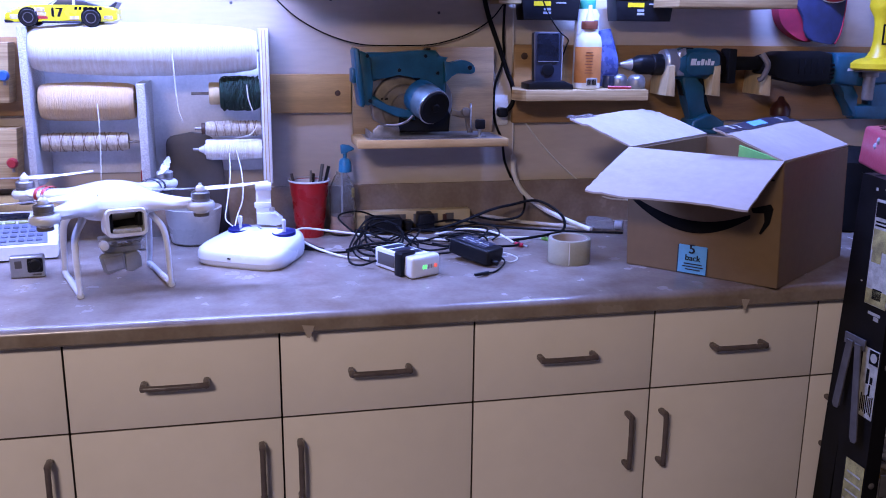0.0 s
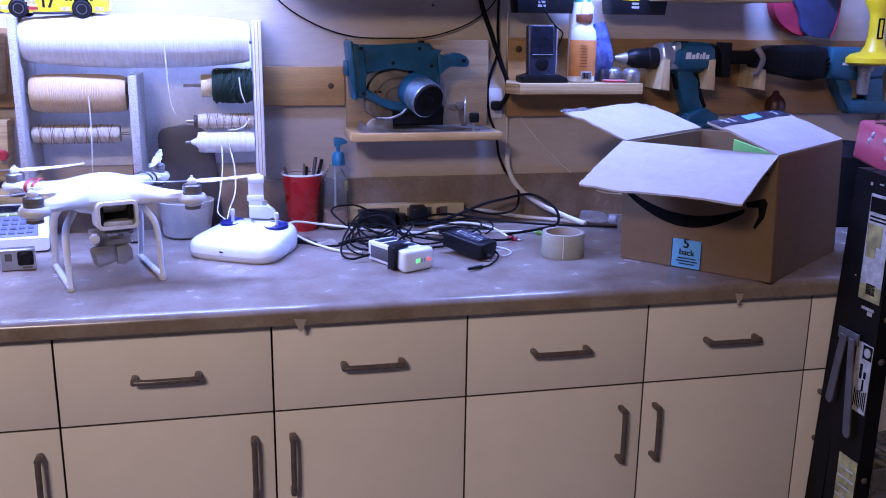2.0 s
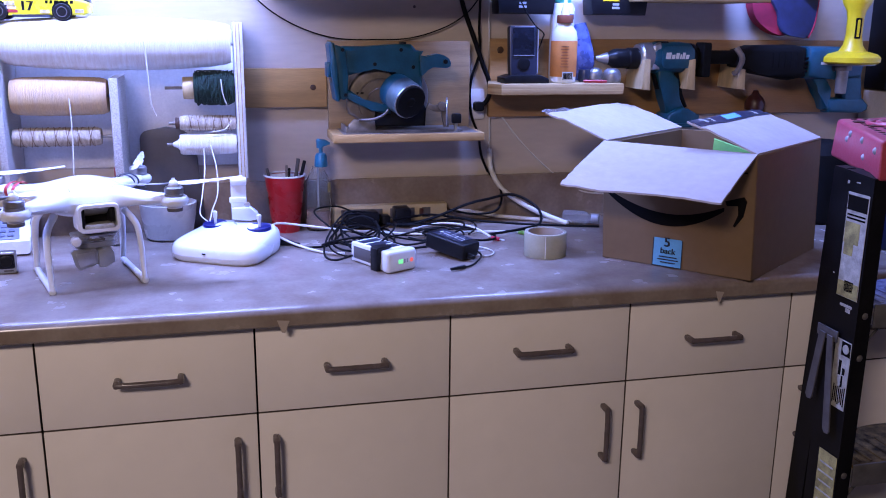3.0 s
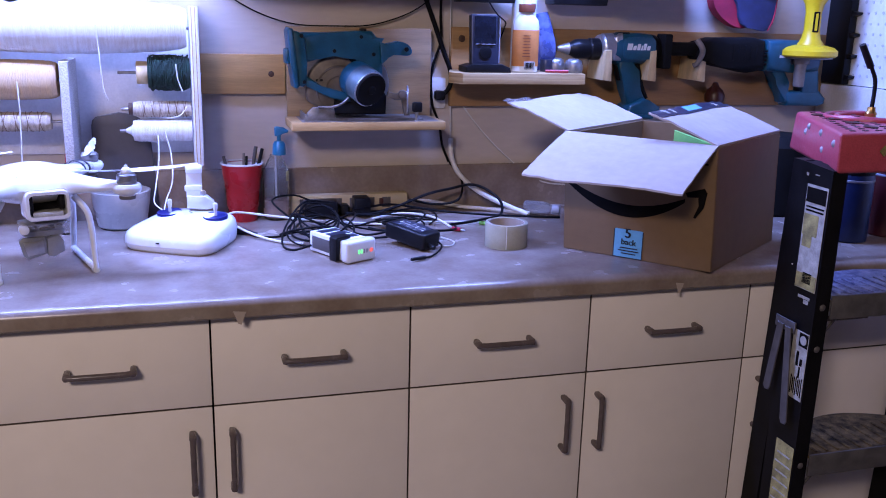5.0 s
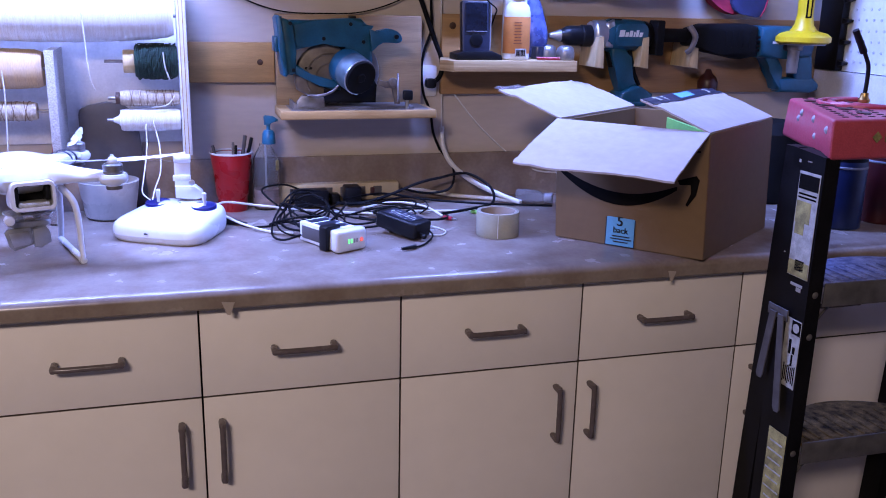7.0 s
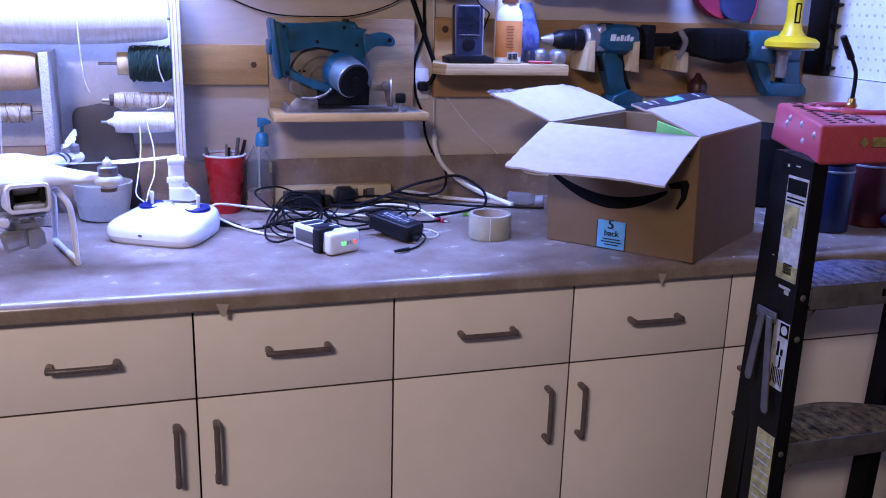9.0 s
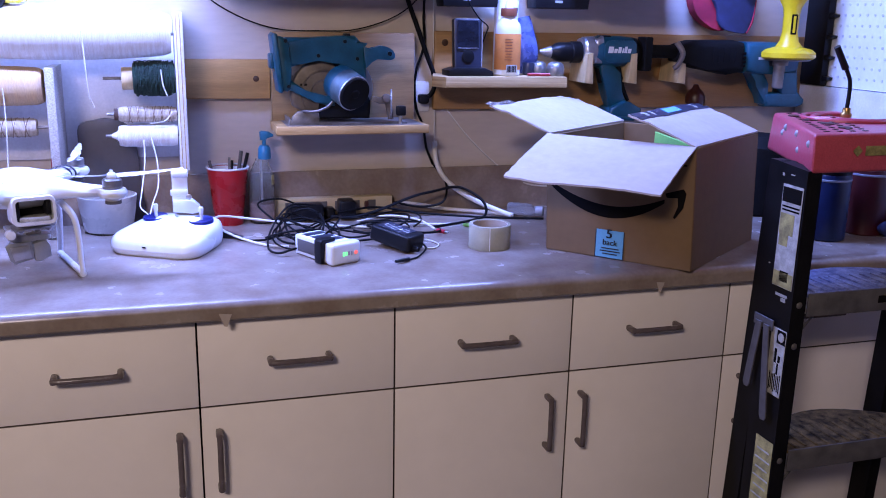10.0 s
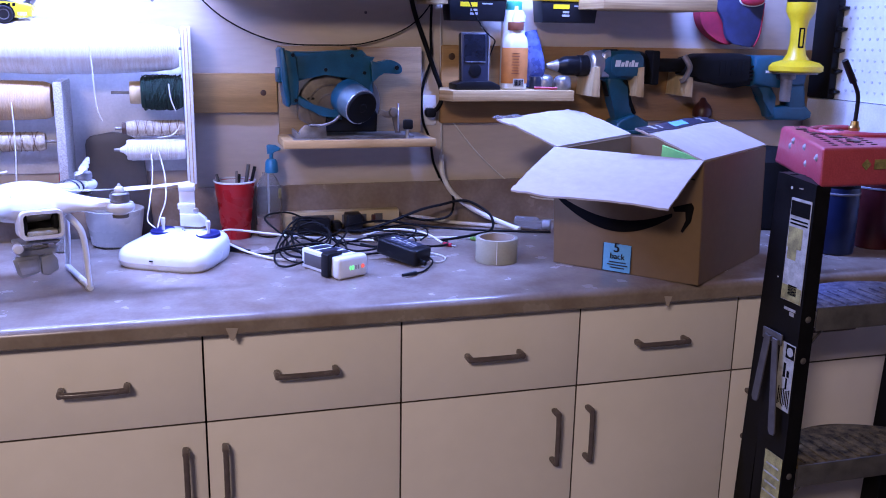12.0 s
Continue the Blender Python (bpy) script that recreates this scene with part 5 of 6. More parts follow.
# ---------------------------------------------------------------- shelf of small things
s2 = thing("tool_shelf", at(0, 0, 0), "plywood shelf fixed to the golden board", "shelf")
bm = bmnew()
prism(bm, [(0.572, 0.589), (0.546, 0.505), (0.566, 0.462), (0.856, 0.462), (0.868, 0.589)], 0.024, at(0, 0, 1.211, 90), 0.0015)
for v in bm.verts:
    v.co.y = -v.co.y if v.co.y < 0 else v.co.y
part("board", bm, PLYEDGE, s2)
S = 1.2358
ch = thing("battery_charger", at(0.632, 0.515, S), "dark navy charger standing in a black dock", "charger")
part("dock", prism(bmnew(), [(-0.054, 0), (0.052, 0), (0.050, 0.010), (0.030, 0.018), (-0.034, 0.018), (-0.054, 0.012)], 0.060, at(0, -0.035, 0), 0.003), BLACK, ch)
st = part("stand", prism(bmnew(), rounded(0.064, 0.116, 0.004, 3, 0, 0.068), 0.022, at(-0.004, -0.018, 0.0, -6), 0.003), NAVYP, ch)
part("screen", prism(bmnew(), rounded(0.050, 0.062, 0.003, 3, 0, 0.090), 0.001, at(-0.004, -0.0195, 0, -6)), SCREEN, st)
for z, w in ((0.0585, 0.048), (0.1215, 0.050)):
    part("screen_line", box(bmnew(), w, 0.0008, 0.0012, at(-0.004, -0.0150 - (z - 0.0585) * 0.105, z + 0.002)), GREYP, st)
part("dial", lathe(bmnew(), [(0, 0), (0.014, 0), (0.0145, 0.001), (0.010, 0.002), (0, 0.002)], at(-0.004, -0.0145, 0.042, 84), 22), BLACK, st)
part("edge_strip", span(bmnew(), 0.0285, 0.0305, -0.012, 0.004, 0.02, 0.124), GREYP, st)
cord("thin_lead", [(0.60, 0.50, 1.45), (0.620, 0.488, 1.40), (0.645, 0.484, 1.363), (0.672, 0.50, 1.345), (0.680, 0.53, 1.33), (0.676, 0.56, 1.29)], 0.0016, CABLE, "thin black lead over the charger")

gb = thing("glue_bottle", at(0.722, 0.500, S), "white glue bottle with orange label", "bottle")
part("bottle", lathe(bmnew(), [(0, 0), (0.027, 0), (0.030, 0.003), (0.0305, 0.100), (0.0275, 0.114), (0.018, 0.126), (0.015, 0.130), (0.015, 0.133), (0, 0.133)], None, 32, 0.75), WHITEP, gb)
part("label", lathe(bmnew(), [(0.0306, 0.014), (0.0310, 0.015), (0.0310, 0.092), (0.0306, 0.093)], None, 32, 0.75), ORANGE, gb, "orange paper label")
part("label_patch", prism(bmnew(), rounded(0.026, 0.018, 0.001, 2), 0.0008, at(0.002, -0.0245, 0.016)), PAPER, gb, "white bar code patch")
for i in range(8):
    part("code_bar", box(bmnew(), 0.0012 + 0.0006 * (i % 3), 0.0006, 0.013, at(-0.008 + i * 0.0027, -0.0249, 0.016)), INK, gb)
for i in range(8):
    part("print_bar", box(bmnew(), 0.018 - 0.002 * (i % 3), 0.0006, 0.0016, at(-0.006, -0.0232, 0.036 + i * 0.0064, 0, 0, -14)), BROWNP, gb)
part("cap", cyl(bmnew(), 0.0185, 0.018, at(0, 0, 0.131), 26, 0.001), BROWNP, gb, "brown cap")
part("spout", lathe(bmnew(), [(0.010, 0), (0.009, 0.010), (0.005, 0.024), (0.004, 0.036), (0, 0.036)], at(0, 0, 0.148), 18), WHITEP, gb)
wb = thing("cleaner_bottle", at(0.738, 0.560, S), "tall white bottle with green cap", "bottle")
part("bottle", lathe(bmnew(), [(0, 0), (0.026, 0), (0.028, 0.003), (0.028, 0.165), (0.022, 0.176), (0, 0.176)], None, 28), WHITEP, wb)
part("cap", cyl(bmnew(), 0.019, 0.020, at(0, 0, 0.176), 24, 0.002), mat("green_cap_plastic", (0.05, 0.42, 0.28), 0.4), wb, "green cap")
part("print_bar", box(bmnew(), 0.014, 0.0008, 0.012, at(0.013, -0.0252, 0.145, 0, 0, 27)), NAVYP, wb)
tb = thing("sealant_tube", at(0.785, 0.545, S, 0, 0, 8), "crumpled blue sealant tube leaning on the bottle", "tube")
bm = bmnew()
tube(bm, [(0, 0, 0.004), (0.0, -0.01, 0.05), (-0.004, 0.0, 0.09), (-0.010, 0.012, 0.128)], 0.025, 18, 6, 0.022, 0.42)
part("tube", bm, mat("blue_foil_tube", (0.16, 0.20, 0.42), 0.28, 0.4, vary=0.3, scale=45, bump=1.0, bscale=60, tint=(0.03, 0.05, 0.20)), tb)
part("cap", cyl(bmnew(), 0.014, 0.028, at(0.0, -0.014, 0.0), 18, 0.002), NAVYP, tb)
kn = thing("drawer_knob", at(0.842, 0.500, S), "dull metal round knob on the shelf", "knob")
part("dome", lathe(bmnew(), [(0, 0), (0.0195, 0), (0.021, 0.004), (0.021, 0.016), (0.018, 0.026), (0.011, 0.031), (0, 0.032)], None, 26), STEEL, kn)
kn2 = copy_thing(kn, at(0.815, 0.540, S))
solo("pencil", tube(bmnew(), [(0.765, 0.480, S + 0.004), (0.815, 0.466, S + 0.004)], 0.0036, 6, 1), REDPAINT, "short red pencil on the shelf", "pencil")

# ---------------------------------------------------------------- above and right on the wall
for x0, x1 in ((0.570, 0.711), (0.792, 0.938)):
    cs = thing("tool_case", at((x0 + x1) / 2, 0.55, 1.386), "small black parts case with yellow lid", "case", "parts cases on the wall")
    w = x1 - x0
    part("body", prism(bmnew(), [(-w / 2 + 0.006, 0), (w / 2 - 0.006, 0), (w / 2, 0.052), (-w / 2, 0.052)], 0.058, at(0, -0.022, 0), 0.005), BLACK, cs)
    part("lid", span(bmnew(), -w / 2 - 0.003, w / 2 + 0.003, -0.026, 0.038, 0.0475, 0.064, 0.005), YELLOW, cs, "yellow lid")
    part("name_bar", box(bmnew(), 0.040, 0.0008, 0.010, at(-0.022, -0.0226, 0.036)), YELLOW, cs, "yellow bar of lettering")
    part("print_bar", box(bmnew(), 0.016, 0.0008, 0.005, at(-0.010, -0.0226, 0.024)), GREYP, cs)
    part("print_bar", box(bmnew(), 0.018, 0.0008, 0.005, at(-0.010, -0.0226, 0.016)), GREYP, cs)
    part("print_bar", box(bmnew(), 0.024, 0.0008, 0.003, at(0.022, -0.0226, 0.038)), GREYP, cs)
solo("upper_shelf", span(bmnew(), 0.886, 1.172, 0.40, 0.6085, 1.4165, 1.449, 0.002), PLYEDGE, "thick plywood shelf high on the wall", "shelf")

hat = thing("baseball_cap", at(1.322, 0.555, 1.415), "navy and red baseball cap hung on the wall", "cap")


def cap_panel(outline, thick, belly, y0):
    """A cloth panel of the cap: a smooth outline, bulging towards the room."""
    pts = smooth_path([(x, 0, z) for x, z in outline + outline[:1]], 5)[:-1]
    bm = prism(bmnew(), [(p.x, p.z) for p in pts], thick, None, thick * 0.4, 2)
    fs = [f for f in bm.faces if len(f.verts) > 8]
    bmesh.ops.triangulate(bm, faces=fs)
    bmesh.ops.subdivide_edges(bm, edges=bm.edges[:], cuts=1)
    for v in bm.verts:
        v.co.y += y0 - belly * (1 - min(1.0, abs(v.co.x - 0.005) / 0.075) ** 2)
    return bm


part("crown", cap_panel([(-0.095, 0.075), (-0.098, 0.020), (-0.088, -0.022), (-0.064, -0.050), (-0.036, -0.068), (0.000, -0.070), (0.050, -0.030), (0.066, 0.080), (-0.020, 0.090)], 0.030, 0.020, 0.006), REDCLOTH, hat, "red crown")
part("bill", cap_panel([(-0.066, 0.075), (-0.062, 0.020), (-0.044, -0.020), (-0.034, -0.062), (0.002, -0.074), (0.042, -0.076), (0.054, -0.050), (0.062, -0.020), (0.070, 0.075), (0.0, 0.085)], 0.010, 0.026, -0.012), NAVY, hat, "navy bill")
part("trim", tube(bmnew(), [(0.040, -0.030, -0.0765), (0.056, -0.026, -0.052), (0.0645, -0.020, -0.020), (0.070, -0.016, 0.030)], 0.003, 8, 5), REDCLOTH, hat, "red piping")
part("badge", ball(bmnew(), 0.034, 0.006, 0.013, at(0.020, -0.040, 0.034), 18), REDCLOTH, hat, "red and white stitched badge")
part("badge_edge", ball(bmnew(), 0.037, 0.004, 0.0155, at(0.020, -0.038, 0.034), 18), WHITEM, hat)

for x in (0.929, 1.044, 1.176):
    solo("wooden_peg", prism(bmnew(), [(-0.006, 0.070), (0.008, 0.072), (0.011, 0.0), (-0.012, 0.003)], 0.0915, at(x, 0.498, 1.216), 0.002), WOODPEG, "tapered wooden peg on the golden board", "peg", group="wooden pegs")

dr = thing("cordless_drill", at(0.012, 0.543, 0), "teal cordless drill hanging between wooden pegs", "drill")
part("chuck", lathe(bmnew(), [(0, 0), (0.006, 0.002), (0.013, 0.026), (0.015, 0.030), (0.021, 0.040), (0.0225, 0.048), (0.0225, 0.075), (0.025, 0.078), (0.025, 0.108), (0, 0.108)], at(0.808, 0, 1.288, 0, 90, 0), 30), BLACK, dr, "black chuck")
part("chuck_nose", lathe(bmnew(), [(0, -0.002), (0.005, -0.001), (0.0135, 0.025), (0.0145, 0.026)], at(0.807, 0, 1.288, 0, 90, 0), 24), STEEL, dr)
part("clutch_ring", lathe(bmnew(), [(0.02, 0), (0.029, 0.001), (0.030, 0.008), (0.032, 0.010), (0.033, 0.034), (0.02, 0.036)], at(0.908, 0, 1.292, 0, 90, 0), 30), METAL, dr, "silver clutch ring")
part("motor_body", lathe(bmnew(), [(0, 0), (0.032, 0), (0.036, 0.010), (0.037, 0.070), (0.034, 0.100), (0, 0.104)], at(0.941, 0, 1.290, 0, 90, 0), 32), TEAL, dr)
part("top_switch", span(bmnew(), 0.955, 0.985, -0.012, 0.012, 1.320, 1.328, 0.003), BLACK, dr)
part("gear_collar", prism(bmnew(), [(0.936, 1.262), (0.938, 1.318), (0.958, 1.326), (0.964, 1.300), (0.958, 1.262)][::-1], 0.056, at(0, -0.030, 0), 0.008, 3), METAL, dr, "silver gear housing")
part("side_panel", prism(bmnew(), rounded(0.082, 0.050, 0.012, 5, 0.998, 1.292), 0.004, at(0, -0.0395, 0), 0.0015), TEAL, dr)
part("tail_cap", lathe(bmnew(), [(0, 0), (0.034, 0.001), (0.033, 0.010), (0.024, 0.022), (0, 0.024)], at(1.042, 0, 1.290, 0, 90, 0), 28), BLACK, dr)
part("handle", prism(bmnew(), [(0.952, 1.268), (0.998, 1.268), (1.000, 1.236), (1.018, 1.200), (1.040, 1.166), (0.990, 1.152), (0.976, 1.195), (0.964, 1.235)][::-1], 0.038, at(0, -0.019, 0), 0.012, 4), TEAL, dr)
part("rear_grip", prism(bmnew(), [(0.9985, 1.262), (1.008, 1.258), (1.008, 1.236), (1.022, 1.204), (1.038, 1.176), (1.0305, 1.170), (1.0125, 1.201), (0.9985, 1.236)][::-1], 0.030, at(0.006, -0.015, 0), 0.004), MATT, dr, "black rubber grip")
part("battery_foot", prism(bmnew(), [(0.978, 1.138), (0.984, 1.158), (1.022, 1.176), (1.034, 1.172), (1.066, 1.156), (1.066, 1.144), (1.050, 1.134), (0.990, 1.126)][::-1], 0.070, at(0, -0.038, 0), 0.007, 3), TEAL, dr)
part("foot_clip", span(bmnew(), 0.985, 1.045, -0.046, -0.030, 1.128, 1.138, 0.003), TEAL, dr)
part("trigger", prism(bmnew(), [(0.953, 1.252), (0.966, 1.250), (0.976, 1.215), (0.964, 1.216)], 0.016, at(0, -0.008, 0), 0.003), BLACK, dr)
for x, w, h in ((0.971, 0.013, 0.015), (0.9835, 0.008, 0.010), (0.994, 0.008, 0.014), (1.0025, 0.004, 0.011), (1.010, 0.007, 0.015), (1.0195, 0.008, 0.010)):
    part("name_bar", prism(bmnew(), [(x - w / 2, 1.287), (x + w / 2, 1.287), (x + w / 2 + 0.002, 1.287 + h), (x - w / 2 + 0.002, 1.287 + h)], 0.001, at(0, -0.0402, 0.001)), WHITEM, dr, "white bars of lettering")

rs = thing("reciprocating_saw", at(0, 0.520, 0), "teal and black reciprocating saw hanging on the wall", "reciprocating saw")
part("shoe", prism(bmnew(), rounded(0.020, 0.080, 0.004, 3, 1.082, 1.286), 0.045, at(0, -0.022, 0), 0.003), MATT, rs)
part("shaft", cyl(bmnew(), 0.016, 0.085, at(1.09, 0, 1.292, 0, 90, 0), 20, 0.003), MATT, rs)
part("clamp_lever", tube(bmnew(), [(1.150, -0.030, 1.315), (1.162, -0.040, 1.29), (1.150, -0.042, 1.262), (1.142, -0.036, 1.255)], 0.007, 12, 5, 0.006), DIRTY, rs)
part("boot", prism(bmnew(), [(1.160, 1.270), (1.165, 1.310), (1.200, 1.320), (1.310, 1.322), (1.340, 1.316), (1.345, 1.246), (1.300, 1.238), (1.236, 1.250), (1.190, 1.262)], 0.074, at(0, -0.037, 0), 0.018, 4), MATT, rs, "black rubber nose")
for i in range(5):
    part("boot_rib", span(bmnew(), 1.245 + i * 0.016, 1.250 + i * 0.016, -0.0385, -0.034, 1.268, 1.304, 0.0015), MATT, rs)
part("motor_body", prism(bmnew(), [(1.342, 1.243), (1.342, 1.318), (1.43, 1.318), (1.495, 1.312), (1.508, 1.285), (1.50, 1.244), (1.42, 1.240)][::-1], 0.070, at(0, -0.035, 0), 0.014, 4), TEAL, rs)
for i in range(4):
    part("vent", span(bmnew(), 1.330, 1.341, -0.0380, -0.030, 1.258 + i * 0.010, 1.2635 + i * 0.010, 0.001), INK, rs)
part("switch_button", lathe(bmnew(), [(0, 0), (0.009, 0), (0.008, 0.003), (0, 0.003)], at(1.418, -0.0345, 1.268, 90), 18), NAVYP, rs)
bm = bmnew()
prism(bm, [(1.360, 1.250), (1.412, 1.250), (1.418, 1.212), (1.436, 1.190), (1.432, 1.160), (1.412, 1.166), (1.398, 1.215)][::-1], 0.036, at(0, -0.019, 0), 0.009, 3)
prism(bm, [(1.415, 1.194), (1.520, 1.194), (1.540, 1.176), (1.538, 1.162), (1.520, 1.156), (1.425, 1.158)][::-1], 0.040, at(0, -0.021, 0), 0.009, 3)
prism(bm, [(1.455, 1.285), (1.506, 1.285), (1.522, 1.186), (1.500, 1.170), (1.462, 1.180)][::-1], 0.037, at(0, -0.0195, 0), 0.011, 3)
part("d_handle", bm, TEAL, rs)
part("name_bar", box(bmnew(), 0.020, 0.001, 0.006, at(1.388, -0.0358, 1.279)), WHITEM, rs)
solo("hanging_knob", lathe(bmnew(), [(0, 0), (0.012, 0.002), (0.024, 0.014), (0.025, 0.030), (0.019, 0.042), (0.010, 0.050), (0.006, 0.060), (0, 0.062)], at(1.258, 0.562, 1.150), 22), CORK, "dark red-brown wooden knob on the board", "knob")

yt = thing("yellow_power_tool", at(1.453, 0.475, 0), "yellow laminate trimmer with flat round base", "trimmer")
part("grip", lathe(bmnew(), [(0, 1.297), (0.034, 1.297), (0.032, 1.310), (0.0225, 1.322), (0.0185, 1.345), (0.0190, 1.385), (0.022, 1.402), (0.031, 1.418), (0.034, 1.426), (0.034, 1.446), (0, 1.448)], None, 30), YELLOW, yt)
part("top_ring", cyl(bmnew(), 0.034, 0.06, at(0, 0, 1.446), 28, 0.003), BLACK, yt)
part("base", lathe(bmnew(), [(0, 1.279), (0.064, 1.279), (0.0700, 1.283), (0.0700, 1.294), (0.060, 1.302), (0.036, 1.308), (0, 1.308)], None, 40, 0.85), YELLOW, yt)
part("underside", lathe(bmnew(), [(0, 1.275), (0.058, 1.275), (0.060, 1.2795), (0, 1.2795)], None, 32, 0.85), DIRTY, yt)
part("bit", cyl(bmnew(), 0.013, 0.068, at(-0.020, 0, 1.207), 18, 0.002, 0.0145), DIRTY, yt, "dusty metal bit holder")
part("bit_collar", cyl(bmnew(), 0.019, 0.014, at(-0.018, 0, 1.262), 18, 0.002), DIRTY, yt)
for a in (20, 140, 260):
    part("base_screw", cyl(bmnew(), 0.004, 0.002, at(0.052 * math.cos(radians(a)), 0.044 * math.sin(radians(a)), 1.2995), 10), BLACK, yt)
part("name_plate", prism(bmnew(), rounded(0.014, 0.048, 0.002, 2), 0.002, at(-0.0048, -0.0200, 1.362, 0, 0, -15)), INK, yt, "black name plate")
part("name_bar", prism(bmnew(), rounded(0.006, 0.040, 0.001, 2), 0.001, at(-0.0050, -0.0207, 1.362, 0, 0, -15)), YELLOW, yt)

# ---------------------------------------------------------------- cans behind the ladder
for x, y, r, h, mm, label in ((1.345, 0.140, 0.043, 0.175, CANBLUE, "dark blue spray can with black lid"), (1.475, 0.170, 0.047, 0.178, CANRED, "dark red can with black base")):
    cn = thing("spray_can", at(x, y, TOP), label, "can", "cans on the worktop")
    part("can", lathe(bmnew(), [(0, 0), (r - 0.003, 0), (r, 0.003), (r, h - 0.035), (r - 0.002, h - 0.030), (0, h - 0.030)], None, 34), mm, cn)
    part("lid", cyl(bmnew(), r - 0.001, 0.045, at(0, 0, h - 0.032), 34, 0.004), BLACK if mm is CANBLUE else mm, cn)
    part("band", lathe(bmnew(), [(r + 0.0002, h - 0.045), (r + 0.001, h - 0.044), (r + 0.001, h - 0.041), (r + 0.0002, h - 0.040)], None, 34), GREYP, cn)
solo("dark_pouch", ball(bmnew(), 0.06, 0.04, 0.022, at(1.52, 0.10, TOP + 0.0205), 18), NAVY, "dark cloth pouch lying by the cans", "pouch")
jr = thing("blue_jar", at(1.36, 0.43, TOP), "very dark blue plastic jar behind the box", "jar")
part("jar", lathe(bmnew(), [(0, 0), (0.075, 0), (0.08, 0.006), (0.08, 0.165), (0.06, 0.19), (0, 0.195)], None, 34), MATT, jr)

# ---------------------------------------------------------------- step ladder
LX0, LX1, LY = 0.968, 1.335, -0.25
ld = thing("step_ladder", at(0, 0, 0), "black fibreglass step ladder with worn red top", "ladder")
bm = bmnew()
# cap: tapering tray with rounded edges
lo = [(LX0 + 0.002, LY - 0.004), (LX1 - 0.002, LY - 0.004), (LX1 - 0.15, 0.08), (LX0 + 0.160, 0.08)]
hi = [(LX0 + 0.006, LY + 0.004), (LX1 - 0.006, LY + 0.004), (LX1 - 0.15, 0.075), (LX0 + 0.164, 0.075)]
va = [bm.verts.new((x, y, 1.128 + (-0.010 if k > 1 else 0))) for k, (x, y) in enumerate(lo)]
vb = [bm.verts.new((x, y, 1.192)) for x, y in hi]
bm.faces.new(va[::-1])
bm.faces.new(vb)
for i in range(4):
    bm.faces.new((va[i], va[(i + 1) % 4], vb[(i + 1) % 4], vb[i]))
bmesh.ops.bevel(bm, geom=list(bm.edges), offset=0.007, segments=3, affect="EDGES", profile=0.5)
cap = part("cap", bm, LADRED, ld, "worn red plastic top")
ux, uy = 0.158, 0.325
for i in range(12):
    for k in range(4):
        q, w = 0.06 + i * 0.075, 0.03 + k * 0.026
        part("slot", box(bmnew(), 0.010, 0.0065, 0.0022, at(LX0 + 0.012 + ux * q + w, LY + 0.012 + uy * q, 1.1923, 0, 0, 0), 0.0008, 1), CORK, cap)
for q, w in ((0.72, 0.05), (0.52, 0.075), (0.34, 0.10), (0.16, 0.125)):
    part("round_hole", lathe(bmnew(), [(0, 0), (0.012, 0), (0.0125, 0.0015), (0.010, 0.0025), (0, 0.0008)], at(LX0 + 0.01 + ux * q + w * 0.7, LY + 0.02 + uy * q, 1.1922), 20), CORK, cap)
for r in (0.075, 0.095):
    part("tray_rib", tube(bmnew(), [(LX0 + 0.245 + r * math.cos(radians(a)), LY + 0.20 + r * math.sin(radians(a)) * 0.8, 1.194) for a in range(70, 291, 20)], 0.0045, 8, 3), LADRED, cap)
part("name_bar", box(bmnew(), 0.090, 0.0012, 0.016, at(LX0 + 0.150, LY - 0.0032, 1.164)), YPAPER, cap, "pale bar of lettering")
part("name_mark", box(bmnew(), 0.013, 0.0012, 0.013, at(LX0 + 0.089, LY - 0.0032, 1.164, 0, 45, 0)), YPAPER, cap)
for q, z in ((0.10, 1.172), (0.36, 1.178), (0.30, 1.152), (0.62, 1.178), (0.68, 1.166)):
    part("rivet", lathe(bmnew(), [(0, 0.004), (0.003, 0.0036), (0.0062, 0.001), (0.0066, 0)], at(LX0 + 0.004 + ux * q, LY + uy * q, z, 0, -90, -28), 14), GREYP, cap)


def ladder_rail(xs, flare, outer):
    """A channel rail: a web along y and flanges, leaning out a little to its foot."""
    bm = bmnew()
    sec = [(0, 0), (0.028, 0), (0.028, 0.003), (0.003, 0.003), (0.003, 0.075), (0.022, 0.075), (0.022, 0.078), (0, 0.078)]
    vs = [[bm.verts.new((xs + outer * x + dx, LY + y, z + 0.08 * y * (z > 1))) for x, y in sec] for z, dx in ((0.0, flare), (1.132, 0.0))]
    for i in range(len(sec)):
        k = (i + 1) % len(sec)
        bm.faces.new((vs[0][i], vs[0][k], vs[1][k], vs[1][i]))
    bm.faces.new(vs[0][::-1])
    bm.faces.new(vs[1])
    return bm


